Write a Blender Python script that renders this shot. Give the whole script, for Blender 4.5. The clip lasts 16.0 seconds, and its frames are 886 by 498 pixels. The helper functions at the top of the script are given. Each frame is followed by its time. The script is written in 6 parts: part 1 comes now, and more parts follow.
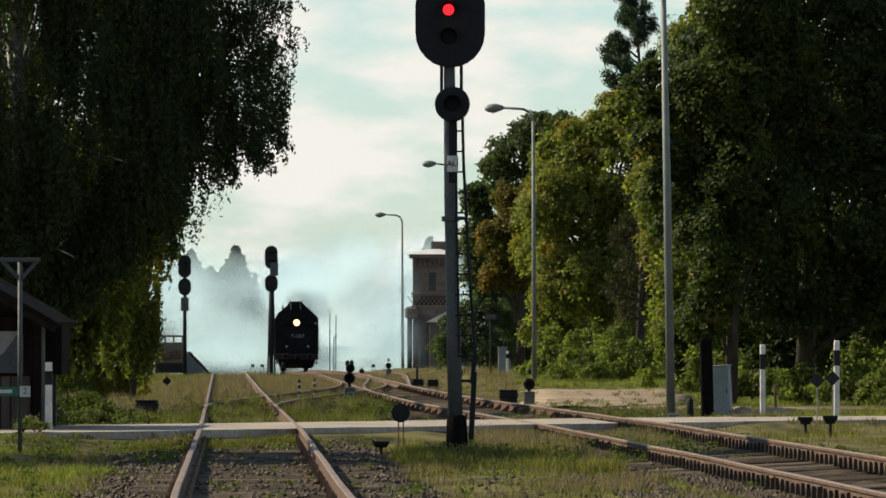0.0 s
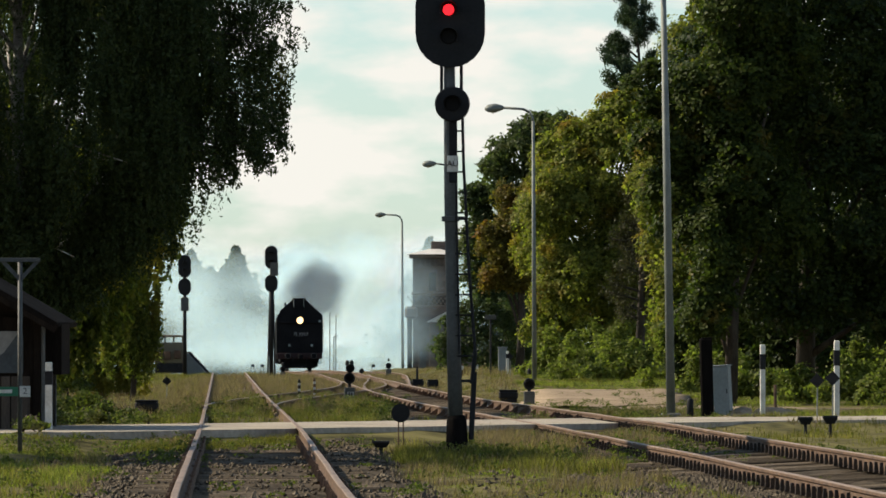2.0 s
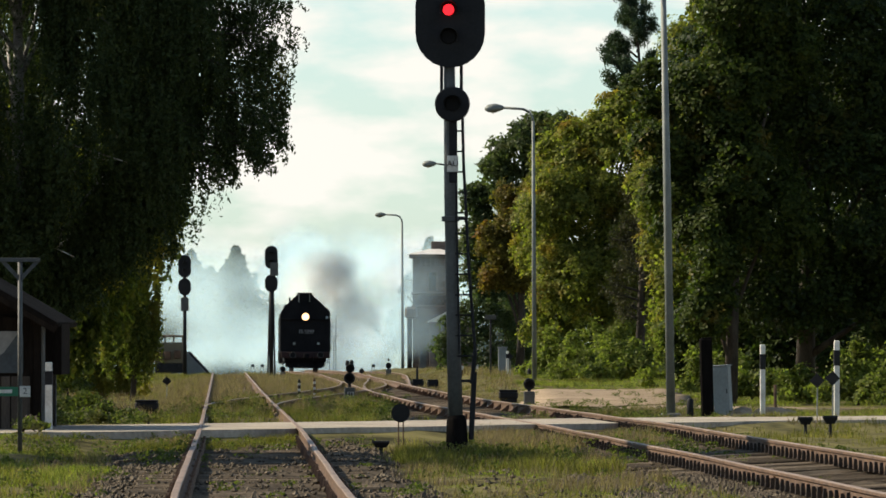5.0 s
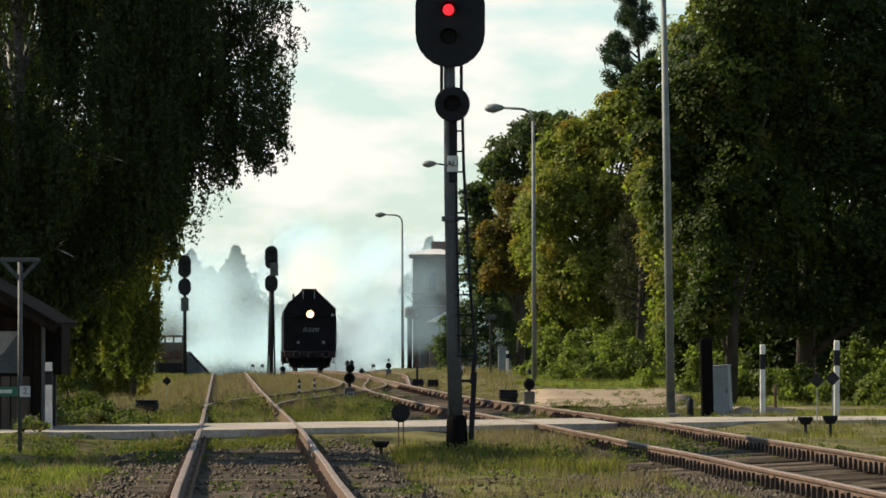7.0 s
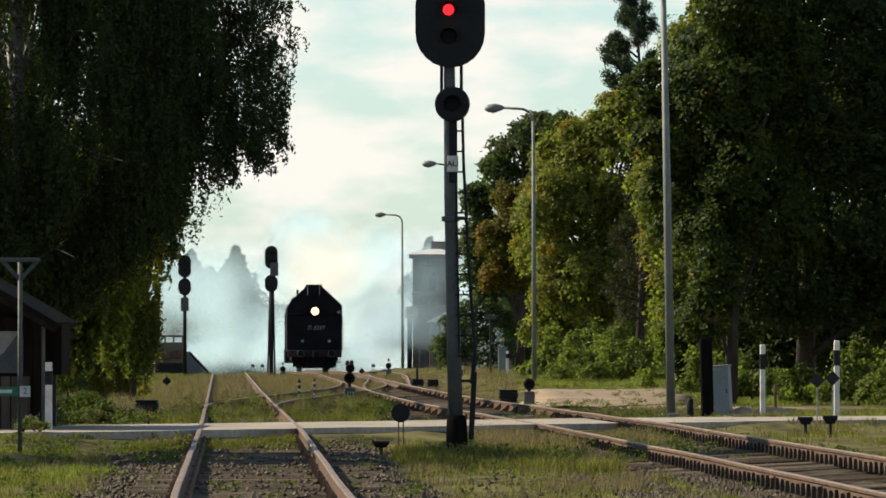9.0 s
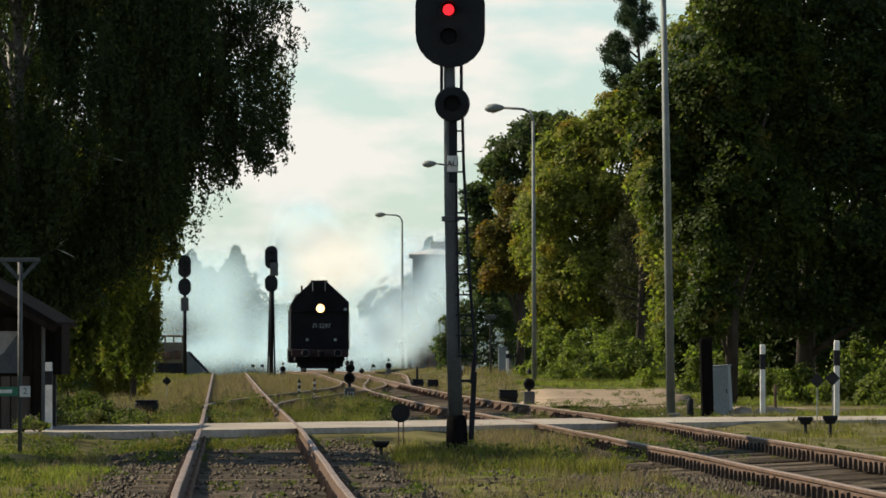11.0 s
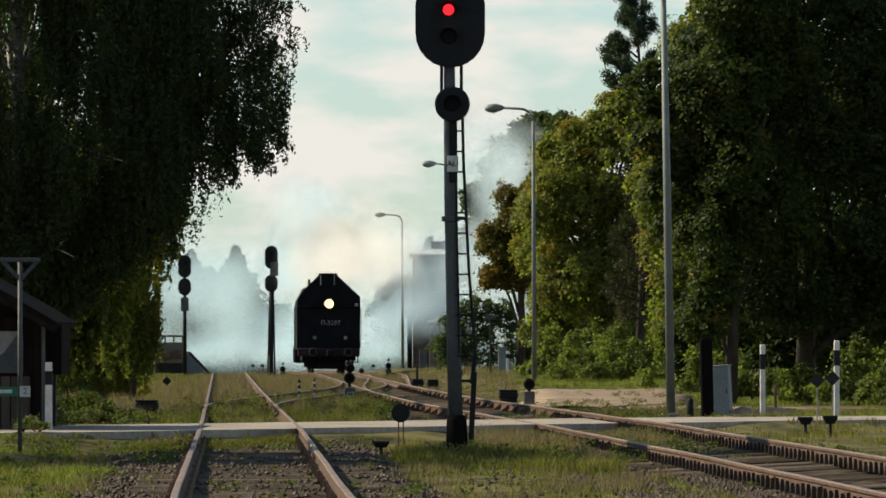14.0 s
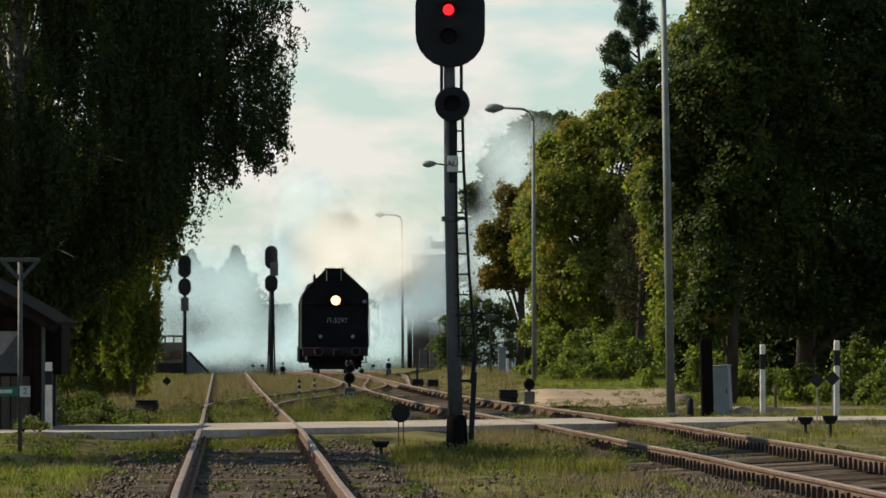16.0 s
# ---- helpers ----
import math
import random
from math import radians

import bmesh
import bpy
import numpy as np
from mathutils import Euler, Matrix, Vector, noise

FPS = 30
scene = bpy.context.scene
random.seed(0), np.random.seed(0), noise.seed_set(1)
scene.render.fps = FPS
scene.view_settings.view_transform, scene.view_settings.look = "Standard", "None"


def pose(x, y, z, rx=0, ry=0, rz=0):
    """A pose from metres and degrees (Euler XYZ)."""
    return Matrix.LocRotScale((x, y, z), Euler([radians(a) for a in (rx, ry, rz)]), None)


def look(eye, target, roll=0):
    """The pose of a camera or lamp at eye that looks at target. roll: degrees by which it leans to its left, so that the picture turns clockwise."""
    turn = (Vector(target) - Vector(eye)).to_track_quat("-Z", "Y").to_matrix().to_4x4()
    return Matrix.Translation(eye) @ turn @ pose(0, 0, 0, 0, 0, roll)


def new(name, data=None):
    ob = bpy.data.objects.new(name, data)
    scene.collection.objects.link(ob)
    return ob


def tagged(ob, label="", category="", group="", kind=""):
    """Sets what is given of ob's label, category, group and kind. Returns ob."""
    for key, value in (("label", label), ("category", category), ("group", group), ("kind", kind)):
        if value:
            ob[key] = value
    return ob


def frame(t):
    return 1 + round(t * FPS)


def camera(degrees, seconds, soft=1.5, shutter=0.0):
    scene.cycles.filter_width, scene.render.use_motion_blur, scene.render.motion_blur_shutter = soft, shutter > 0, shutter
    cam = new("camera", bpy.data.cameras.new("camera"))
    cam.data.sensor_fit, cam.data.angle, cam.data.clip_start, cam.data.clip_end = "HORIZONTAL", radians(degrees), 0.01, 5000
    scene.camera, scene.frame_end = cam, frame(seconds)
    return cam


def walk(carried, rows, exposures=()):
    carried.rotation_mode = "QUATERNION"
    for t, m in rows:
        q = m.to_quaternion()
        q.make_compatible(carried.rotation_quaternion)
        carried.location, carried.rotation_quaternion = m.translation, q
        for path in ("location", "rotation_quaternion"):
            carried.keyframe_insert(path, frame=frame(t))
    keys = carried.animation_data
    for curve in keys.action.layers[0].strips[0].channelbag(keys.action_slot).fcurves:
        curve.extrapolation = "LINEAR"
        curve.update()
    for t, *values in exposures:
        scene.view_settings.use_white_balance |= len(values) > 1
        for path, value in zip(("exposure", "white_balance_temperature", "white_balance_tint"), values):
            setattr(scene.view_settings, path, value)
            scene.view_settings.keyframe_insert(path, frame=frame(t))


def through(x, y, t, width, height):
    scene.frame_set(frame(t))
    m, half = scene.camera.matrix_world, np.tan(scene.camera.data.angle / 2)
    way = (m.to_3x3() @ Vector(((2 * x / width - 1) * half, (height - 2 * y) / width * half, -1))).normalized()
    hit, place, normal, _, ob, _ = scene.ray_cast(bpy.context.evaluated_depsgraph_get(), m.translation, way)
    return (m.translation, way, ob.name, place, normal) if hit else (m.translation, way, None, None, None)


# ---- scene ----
# Camera: a long lens on a tripod beside the track, 1.42 m above the rails.
cam = camera(7.476, 16.0, soft=1.65)
EYE = (0.0, 0.0, 1.42)
VIEW = pose(*EYE, 90.759, 0, 0)
walk(cam, [(0.0, VIEW), (16.0, VIEW)], exposures=[(0.0, 0.48), (3.5, 0.60), (7.0, 0.66), (9.0, 0.60), (13.0, 0.42), (16.0, 0.38)])

# ---------------------------------------------------------------- light
SUN_TO = Vector((-0.80, 0.22, 0.60)).normalized()
sun = new("sun", bpy.data.lights.new("sun", "SUN"))
sun.data.energy, sun.data.angle, sun.data.color = 5.0, radians(0.6), (1.0, 0.88, 0.68)
sun.matrix_world = look((0, 0, 60), Vector((0, 0, 60)) - SUN_TO)

world = bpy.data.worlds.new("world")
scene.world = world
world.use_nodes = True
wn, wl = world.node_tree.nodes, world.node_tree.links
wn.clear()
w_out, w_bg = wn.new("ShaderNodeOutputWorld"), wn.new("ShaderNodeBackground")
w_sky = wn.new("ShaderNodeTexSky")
w_sky.sky_type, w_sky.sun_disc = "NISHITA", False
w_sky.sun_elevation = math.asin(SUN_TO.z)
w_sky.sun_rotation = math.atan2(SUN_TO.x, SUN_TO.y)
w_sky.air_density, w_sky.dust_density, w_sky.ozone_density = 1.0, 0.5, 0.8
w_geo, w_map = wn.new("ShaderNodeTexCoord"), wn.new("ShaderNodeMapping")
w_map.inputs["Scale"].default_value = (40.0, 40.0, 105.0)
w_map.inputs["Location"].default_value = (0.35, 0.0, 0.62)
w_noise, w_ramp, w_mix = wn.new("ShaderNodeTexNoise"), wn.new("ShaderNodeValToRGB"), wn.new("ShaderNodeMixRGB")
w_noise.inputs["Scale"].default_value, w_noise.inputs["Detail"].default_value = 1.0, 6.0
w_noise.inputs["Roughness"].default_value = 0.5
w_ramp.color_ramp.elements[0].position, w_ramp.color_ramp.elements[1].position = 0.43, 0.58
w_ramp.color_ramp.elements[0].color = (0.36, 0.36, 0.36, 1)
w_mix.inputs["Color2"].default_value = (7.4, 7.2, 6.6, 1)
wl.new(w_geo.outputs["Generated"], w_map.inputs["Vector"])
wl.new(w_map.outputs["Vector"], w_noise.inputs["Vector"])
wl.new(w_noise.outputs["Fac"], w_ramp.inputs["Fac"])
# cloud thins out towards the zenith
w_sep, w_up, w_mul = wn.new("ShaderNodeSeparateXYZ"), wn.new("ShaderNodeMapRange"), wn.new("ShaderNodeMath")
w_up.inputs["From Min"].default_value, w_up.inputs["From Max"].default_value = 0.07, 0.4
w_up.inputs["To Min"].default_value, w_up.inputs["To Max"].default_value = 1.0, 0.15
w_mul.operation = "MULTIPLY"
wl.new(w_geo.outputs["Generated"], w_sep.inputs[0])
wl.new(w_sep.outputs["Z"], w_up.inputs["Value"])
wl.new(w_up.outputs[0], w_mul.inputs[0])
wl.new(w_ramp.outputs["Color"], w_mul.inputs[1])
wl.new(w_mul.outputs[0], w_mix.inputs["Fac"])
w_tint = wn.new("ShaderNodeMixRGB")
w_tint.blend_type, w_tint.inputs["Fac"].default_value = "MULTIPLY", 1.0
w_tint.inputs["Color2"].default_value = (0.66, 0.97, 1.12, 1)
wl.new(w_sky.outputs["Color"], w_tint.inputs["Color1"])
wl.new(w_tint.outputs["Color"], w_mix.inputs["Color1"])
wl.new(w_mix.outputs["Color"], w_bg.inputs["Color"])
w_bg.inputs["Strength"].default_value = 0.088
wl.new(w_bg.outputs["Background"], w_out.inputs["Surface"])
scene.cycles.transparent_max_bounces = 40


# ---------------------------------------------------------------- materials
def material(name, dark, light, scale=4.0, rough=0.8, bump=0.3, metal=0.0, fine=40.0, spread=(0.35, 0.65), vary=0.0, streak=None, spec=0.3):
    """Two tones mixed by a broad and a fine noise, with relief from both; vary: change from piece to piece."""
    m = bpy.data.materials.new(name)
    m.use_nodes = True
    n, l = m.node_tree.nodes, m.node_tree.links
    b = n["Principled BSDF"]
    tc = n.new("ShaderNodeTexCoord")
    vec = tc.outputs["Object"]
    if streak:
        mp = n.new("ShaderNodeMapping")
        mp.inputs["Scale"].default_value = streak
        l.new(vec, mp.inputs["Vector"])
        vec = mp.outputs["Vector"]
    n1, n2 = n.new("ShaderNodeTexNoise"), n.new("ShaderNodeTexNoise")
    n1.inputs["Scale"].default_value, n1.inputs["Detail"].default_value = scale, 5.0
    n2.inputs["Scale"].default_value, n2.inputs["Detail"].default_value = fine, 3.0
    l.new(vec, n1.inputs["Vector"]), l.new(vec, n2.inputs["Vector"])
    add = n.new("ShaderNodeMath")
    add.operation = "MULTIPLY_ADD"
    add.inputs[1].default_value = 0.4
    half = n.new("ShaderNodeMath")
    half.operation = "MULTIPLY"
    half.inputs[1].default_value = 0.6
    l.new(n1.outputs["Fac"], half.inputs[0])
    l.new(n2.outputs["Fac"], add.inputs[0]), l.new(half.outputs[0], add.inputs[2])
    ramp = n.new("ShaderNodeValToRGB")
    ramp.color_ramp.elements[0].position, ramp.color_ramp.elements[1].position = spread
    ramp.color_ramp.elements[0].color, ramp.color_ramp.elements[1].color = (*dark, 1), (*light, 1)
    l.new(add.outputs[0], ramp.inputs["Fac"])
    col = ramp.outputs["Color"]
    if vary:
        info, geo, hs = n.new("ShaderNodeObjectInfo"), n.new("ShaderNodeNewGeometry"), n.new("ShaderNodeHueSaturation")
        both, rng = n.new("ShaderNodeMath"), n.new("ShaderNodeMapRange")
        both.operation = "ADD"
        l.new(info.outputs["Random"], both.inputs[0]), l.new(geo.outputs["Random Per Island"], both.inputs[1])
        rng.inputs["From Max"].default_value = 2.0
        rng.inputs["To Min"].default_value, rng.inputs["To Max"].default_value = 1 - vary, 1 + vary
        l.new(both.outputs[0], rng.inputs["Value"]), l.new(rng.outputs[0], hs.inputs["Value"])
        l.new(col, hs.inputs["Color"])
        col = hs.outputs["Color"]
    l.new(col, b.inputs["Base Color"])
    b.inputs["Roughness"].default_value, b.inputs["Metallic"].default_value = rough, metal
    b.inputs["Specular IOR Level"].default_value = spec
    if bump:
        bp = n.new("ShaderNodeBump")
        bp.inputs["Strength"].default_value, bp.inputs["Distance"].default_value = bump, 0.02
        l.new(add.outputs[0], bp.inputs["Height"]), l.new(bp.outputs["Normal"], b.inputs["Normal"])
    return m


def leaf_material(name, dark, light, warm=(0.2, 0.12, 0.02), warm_share=0.06, through=0.45, patch=0.5):
    """Leaves: colour changes leaf by leaf and in patches over the crown; light passes through."""
    m = bpy.data.materials.new(name)
    m.use_nodes = True
    n, l = m.node_tree.nodes, m.node_tree.links
    n.clear()
    out, mix = n.new("ShaderNodeOutputMaterial"), n.new("ShaderNodeMixShader")
    dif, tra = n.new("ShaderNodeBsdfPrincipled"), n.new("ShaderNodeBsdfTranslucent")
    dif.inputs["Roughness"].default_value, dif.inputs["Specular IOR Level"].default_value = 0.5, 0.09
    geo, tc, noi = n.new("ShaderNodeNewGeometry"), n.new("ShaderNodeTexCoord"), n.new("ShaderNodeTexNoise")
    noi.inputs["Scale"].default_value, noi.inputs["Detail"].default_value = patch, 3.0
    l.new(tc.outputs["Object"], noi.inputs["Vector"])
    r1 = n.new("ShaderNodeValToRGB")
    r1.color_ramp.elements[0].color, r1.color_ramp.elements[1].color = (*dark, 1), (*light, 1)
    l.new(geo.outputs["Random Per Island"], r1.inputs["Fac"])
    r2 = n.new("ShaderNodeValToRGB")
    r2.color_ramp.elements[0].position, r2.color_ramp.elements[1].position = 0.66 - warm_share, 0.80 - warm_share
    r2.color_ramp.elements[0].color, r2.color_ramp.elements[1].color = (0, 0, 0, 1), (1, 1, 1, 1)
    l.new(noi.outputs["Fac"], r2.inputs["Fac"])
    mx = n.new("ShaderNodeMixRGB")
    mx.inputs["Color2"].default_value = (*warm, 1)
    l.new(r2.outputs["Color"], mx.inputs["Fac"]), l.new(r1.outputs["Color"], mx.inputs["Color1"])
    br = n.new("ShaderNodeMixRGB")
    br.blend_type, br.inputs["Fac"].default_value = "MULTIPLY", 1.0
    br.inputs["Color2"].default_value = (1.3, 1.6, 0.65, 1)
    l.new(mx.outputs["Color"], br.inputs["Color1"])
    l.new(mx.outputs["Color"], dif.inputs["Base Color"]), l.new(br.outputs["Color"], tra.inputs["Color"])
    mix.inputs["Fac"].default_value = through
    l.new(dif.outputs["BSDF"], mix.inputs[1]), l.new(tra.outputs["BSDF"], mix.inputs[2])
    l.new(mix.outputs["Shader"], out.inputs["Surface"])
    return m


def smoke_material(name, colour, density, torn=1.5, detail=5.0):
    """Smoke: a soft body, thinning out from its axis, torn by noise."""
    m = bpy.data.materials.new(name)
    m.use_nodes = True
    n, l = m.node_tree.nodes, m.node_tree.links
    n.clear()
    out, mix, clear = n.new("ShaderNodeOutputMaterial"), n.new("ShaderNodeMixShader"), n.new("ShaderNodeBsdfTransparent")
    dif, tra, body = n.new("ShaderNodeBsdfDiffuse"), n.new("ShaderNodeBsdfTranslucent"), n.new("ShaderNodeMixShader")
    dif.inputs["Color"].default_value = tra.inputs["Color"].default_value = (*colour, 1)
    body.inputs["Fac"].default_value = 0.72
    l.new(dif.outputs[0], body.inputs[1]), l.new(tra.outputs[0], body.inputs[2])
    # smoke passes the sun evenly, whichever way its skin is turned
    even = n.new("ShaderNodeCombineXYZ")
    for i in range(3):
        even.inputs[i].default_value = -SUN_TO[i]
    l.new(even.outputs[0], tra.inputs["Normal"])
    tc, flat, ln = n.new("ShaderNodeTexCoord"), n.new("ShaderNodeVectorMath"), n.new("ShaderNodeVectorMath")
    flat.operation, ln.operation = "MULTIPLY", "LENGTH"
    flat.inputs[1].default_value = (1, 0, 1)
    l.new(tc.outputs["Object"], flat.inputs[0]), l.new(flat.outputs[0], ln.inputs[0])
    info, shift, noi = n.new("ShaderNodeObjectInfo"), n.new("ShaderNodeVectorMath"), n.new("ShaderNodeTexNoise")
    shift.operation = "MULTIPLY_ADD"
    shift.inputs[1].default_value = (40, 40, 40)
    comb = n.new("ShaderNodeCombineXYZ")
    for i in range(3):
        l.new(info.outputs["Random"], comb.inputs[i])
    l.new(comb.outputs[0], shift.inputs[0]), l.new(tc.outputs["Object"], shift.inputs[2])
    noi.inputs["Scale"].default_value, noi.inputs["Detail"].default_value = 1.7, detail
    l.new(shift.outputs[0], noi.inputs["Vector"])
    # radius pushed in and out by the noise, then a smooth fall
    wob = n.new("ShaderNodeMath")
    wob.operation = "MULTIPLY_ADD"
    wob.inputs[1].default_value = -torn
    l.new(noi.outputs["Fac"], wob.inputs[0])
    base = n.new("ShaderNodeMath")
    base.operation = "ADD"
    base.inputs[1].default_value = torn / 2
    l.new(ln.outputs["Value"], base.inputs[0]), l.new(base.outputs[0], wob.inputs[2])
    fall = n.new("ShaderNodeMapRange")
    fall.interpolation_type = "SMOOTHSTEP"
    fall.inputs["From Min"].default_value, fall.inputs["From Max"].default_value = 0.95, -0.1
    l.new(wob.outputs[0], fall.inputs["Value"])
    rim = n.new("ShaderNodeMapRange")
    rim.interpolation_type = "SMOOTHSTEP"
    rim.inputs["From Min"].default_value, rim.inputs["From Max"].default_value = 0.98, 0.55
    l.new(ln.outputs["Value"], rim.inputs["Value"])
    den, both = n.new("ShaderNodeMath"), n.new("ShaderNodeMath")
    den.operation = both.operation = "MULTIPLY"
    both.inputs[1].default_value = density
    l.new(fall.outputs[0], den.inputs[0]), l.new(rim.outputs[0], den.inputs[1])
    l.new(den.outputs[0], both.inputs[0]), l.new(both.outputs[0], mix.inputs["Fac"])
    l.new(clear.outputs[0], mix.inputs[1]), l.new(body.outputs[0], mix.inputs[2])
    l.new(mix.outputs[0], out.inputs["Surface"])
    return m


def glow_material(name, colour, strength):
    m = bpy.data.materials.new(name)
    m.use_nodes = True
    b = m.node_tree.nodes["Principled BSDF"]
    b.inputs["Emission Color"].default_value = (*colour, 1)
    b.inputs["Base Color"].default_value = (colour[0] * 0.3, colour[1] * 0.1, colour[2] * 0.1, 1)
    b.inputs["Specular IOR Level"].default_value = 0.1
    b.inputs["Emission Strength"].default_value = strength
    return m


M_GROUND = material("grassy_earth", (0.034, 0.032, 0.014), (0.145, 0.125, 0.05), 0.45, 0.95, 0.9, fine=3.0, spread=(0.40, 0.60), spec=0.03)
M_DIRT = material("packed_dirt", (0.15, 0.112, 0.075), (0.34, 0.26, 0.18), 0.9, 0.95, 0.8, fine=9.0, spec=0.03)
M_ROAD = material("worn_asphalt", (0.20, 0.172, 0.135), (0.42, 0.36, 0.285), 0.9, 0.9, 0.5, fine=12.0, spec=0.04)
M_CONCRETE = material("weathered_concrete", (0.22, 0.20, 0.17), (0.40, 0.365, 0.32), 2.0, 0.9, 0.4, fine=30.0, vary=0.15)
M_BALLAST = material("ballast_stone", (0.03, 0.024, 0.018), (0.145, 0.115, 0.08), 3.0, 0.9, 0.6, fine=30.0, vary=0.75, spec=0.08)
M_BED = material("oily_ballast_bed", (0.022, 0.018, 0.013), (0.10, 0.078, 0.055), 1.6, 0.95, 0.9, fine=14.0, spec=0.03)
M_WOOD_TIE = material("weathered_sleeper_wood", (0.020, 0.015, 0.010), (0.17, 0.13, 0.09), 3.0, 0.9, 0.9, fine=50.0, streak=(0.4, 3, 3), vary=0.85, spec=0.05)
M_RUST = material("rusty_rail_side", (0.045, 0.026, 0.016), (0.145, 0.084, 0.05), 3.0, 0.8, 0.4, fine=40.0)
M_OILY = material("oily_cast_iron", (0.010, 0.008, 0.006), (0.04, 0.027, 0.018), 6.0, 0.7, 0.3, fine=40.0, spec=0.15)
M_RAILTOP = material("worn_rail_head", (0.11, 0.075, 0.052), (0.27, 0.19, 0.135), 0.8, 0.6, 0.15, metal=0.0, fine=12.0)
M_BLACK = material("black_paint", (0.007, 0.007, 0.008), (0.018, 0.018, 0.019), 3.0, 0.65, 0.15, fine=30.0, spec=0.2)
M_TAR = material("black_tar", (0.004, 0.0035, 0.003), (0.011, 0.009, 0.008), 3.0, 0.9, 0.5, fine=25.0, streak=(3, 3, 0.6), spec=0.03)
M_LOCO = material("sooty_black_paint", (0.004, 0.004, 0.005), (0.011, 0.011, 0.012), 1.2, 0.7, 0.2, fine=14.0, spec=0.08)
M_STEEL = material("galvanised_steel", (0.12, 0.13, 0.115), (0.19, 0.20, 0.18), 2.5, 0.6, 0.15, metal=0.2, fine=30.0)
M_MAST = material("grey_mast_paint", (0.05, 0.052, 0.048), (0.10, 0.10, 0.094), 2.0, 0.6, 0.2, fine=25.0)
M_WHITE = material("chalky_white_paint", (0.46, 0.43, 0.37), (0.70, 0.67, 0.60), 2.5, 0.8, 0.3, fine=25.0)
M_GREYBOX = material("grey_enamel", (0.16, 0.175, 0.165), (0.24, 0.255, 0.245), 1.5, 0.6, 0.2, fine=20.0)
M_BARK = material("dark_bark", (0.02, 0.016, 0.012), (0.075, 0.06, 0.046), 3.0, 0.95, 1.0, fine=20.0, streak=(2, 2, 0.5))
M_BIRCH = material("birch_bark", (0.06, 0.055, 0.05), (0.55, 0.52, 0.48), 2.2, 0.9, 0.6, fine=16.0, streak=(1, 1, 3))
M_REDPAINT = material("red_buffer_paint", (0.010, 0.005, 0.005), (0.030, 0.009, 0.008), 3.0, 0.7, 0.2, fine=20.0)
M_REDGLOW = glow_material("red_signal_lens", (1.0, 0.02, 0.03), 1.3)
M_HEADLIGHT = glow_material("headlight_lens", (1.0, 0.62, 0.27), 2.3)
M_LENS = material("dark_lens_glass", (0.004, 0.004, 0.005), (0.01, 0.01, 0.012), 2.0, 0.4, 0.0, spec=0.08)
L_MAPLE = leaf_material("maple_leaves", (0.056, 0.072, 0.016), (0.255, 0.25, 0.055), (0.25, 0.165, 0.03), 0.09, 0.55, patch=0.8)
L_RUSTY = leaf_material("turning_maple_leaves", (0.06, 0.055, 0.012), (0.15, 0.115, 0.025), (0.20, 0.10, 0.02), 0.10)
# Leaf for the broad maple's left side, lightened to paint its sunlight.
L_MAPLE_LIT = leaf_material("lit_maple_leaves", (0.020, 0.031, 0.008), (0.070, 0.088, 0.018), (0.19, 0.13, 0.03), 0.05, 0.4, patch=0.8)
# Darker copy of the maple leaf: deep shade is put into its colour.
L_MAPLE_SHADED = leaf_material("shaded_maple_leaves", (0.013, 0.022, 0.007), (0.044, 0.060, 0.013), (0.10, 0.085, 0.02), 0.03, 0.3, patch=0.9)
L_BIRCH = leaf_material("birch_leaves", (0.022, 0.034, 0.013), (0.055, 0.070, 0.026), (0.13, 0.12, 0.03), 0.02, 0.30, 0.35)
# Lighter, yellower birch leaf copy; sunlight is put into its colour.
L_BIRCH_LIT = leaf_material("sunlit_birch_leaves", (0.04, 0.055, 0.012), (0.18, 0.19, 0.04), (0.24, 0.19, 0.035), 0.14, 0.5, 0.9)
L_WILLOW = leaf_material("willow_leaves", (0.03, 0.045, 0.015), (0.10, 0.12, 0.05), (0.14, 0.13, 0.04), 0.03, 0.45)
L_PINE = leaf_material("pine_needles", (0.018, 0.035, 0.02), (0.05, 0.07, 0.035), (0.06, 0.07, 0.03), 0.0, 0.2)
L_DRY = leaf_material("dry_conifer_needles", (0.024, 0.026, 0.013), (0.06, 0.054, 0.026), (0.1, 0.07, 0.04), 0.0, 0.25)
L_GRASS = leaf_material("grass_blades", (0.042, 0.042, 0.012), (0.165, 0.145, 0.038), (0.20, 0.16, 0.06), 0.14, 0.45, 0.25)
L_DRYGRASS = leaf_material("dry_grass_stalks", (0.085, 0.058, 0.042), (0.22, 0.155, 0.12), (0.10, 0.095, 0.04), 0.10, 0.5, 0.3)
L_LAWN = leaf_material("lawn_blades", (0.075, 0.088, 0.018), (0.235, 0.235, 0.058), (0.2, 0.17, 0.06), 0.06, 0.5, 0.25)
L_WEED = leaf_material("weed_leaves", (0.035, 0.045, 0.012), (0.12, 0.13, 0.035), (0.15, 0.12, 0.05), 0.08, 0.45, 0.5)
# Brighter than other leaves, to paint sunlight on shrubs at the wood's edge.
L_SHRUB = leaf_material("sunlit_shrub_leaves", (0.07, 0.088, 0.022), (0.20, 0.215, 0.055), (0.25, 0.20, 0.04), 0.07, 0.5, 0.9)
L_FAR = leaf_material("distant_foliage", (0.03, 0.045, 0.025), (0.06, 0.075, 0.04), (0.07, 0.07, 0.03), 0.0, 0.3)
S_WHITE = smoke_material("white_steam", (0.88, 0.86, 0.79), 0.185, 2.1, 5.0)
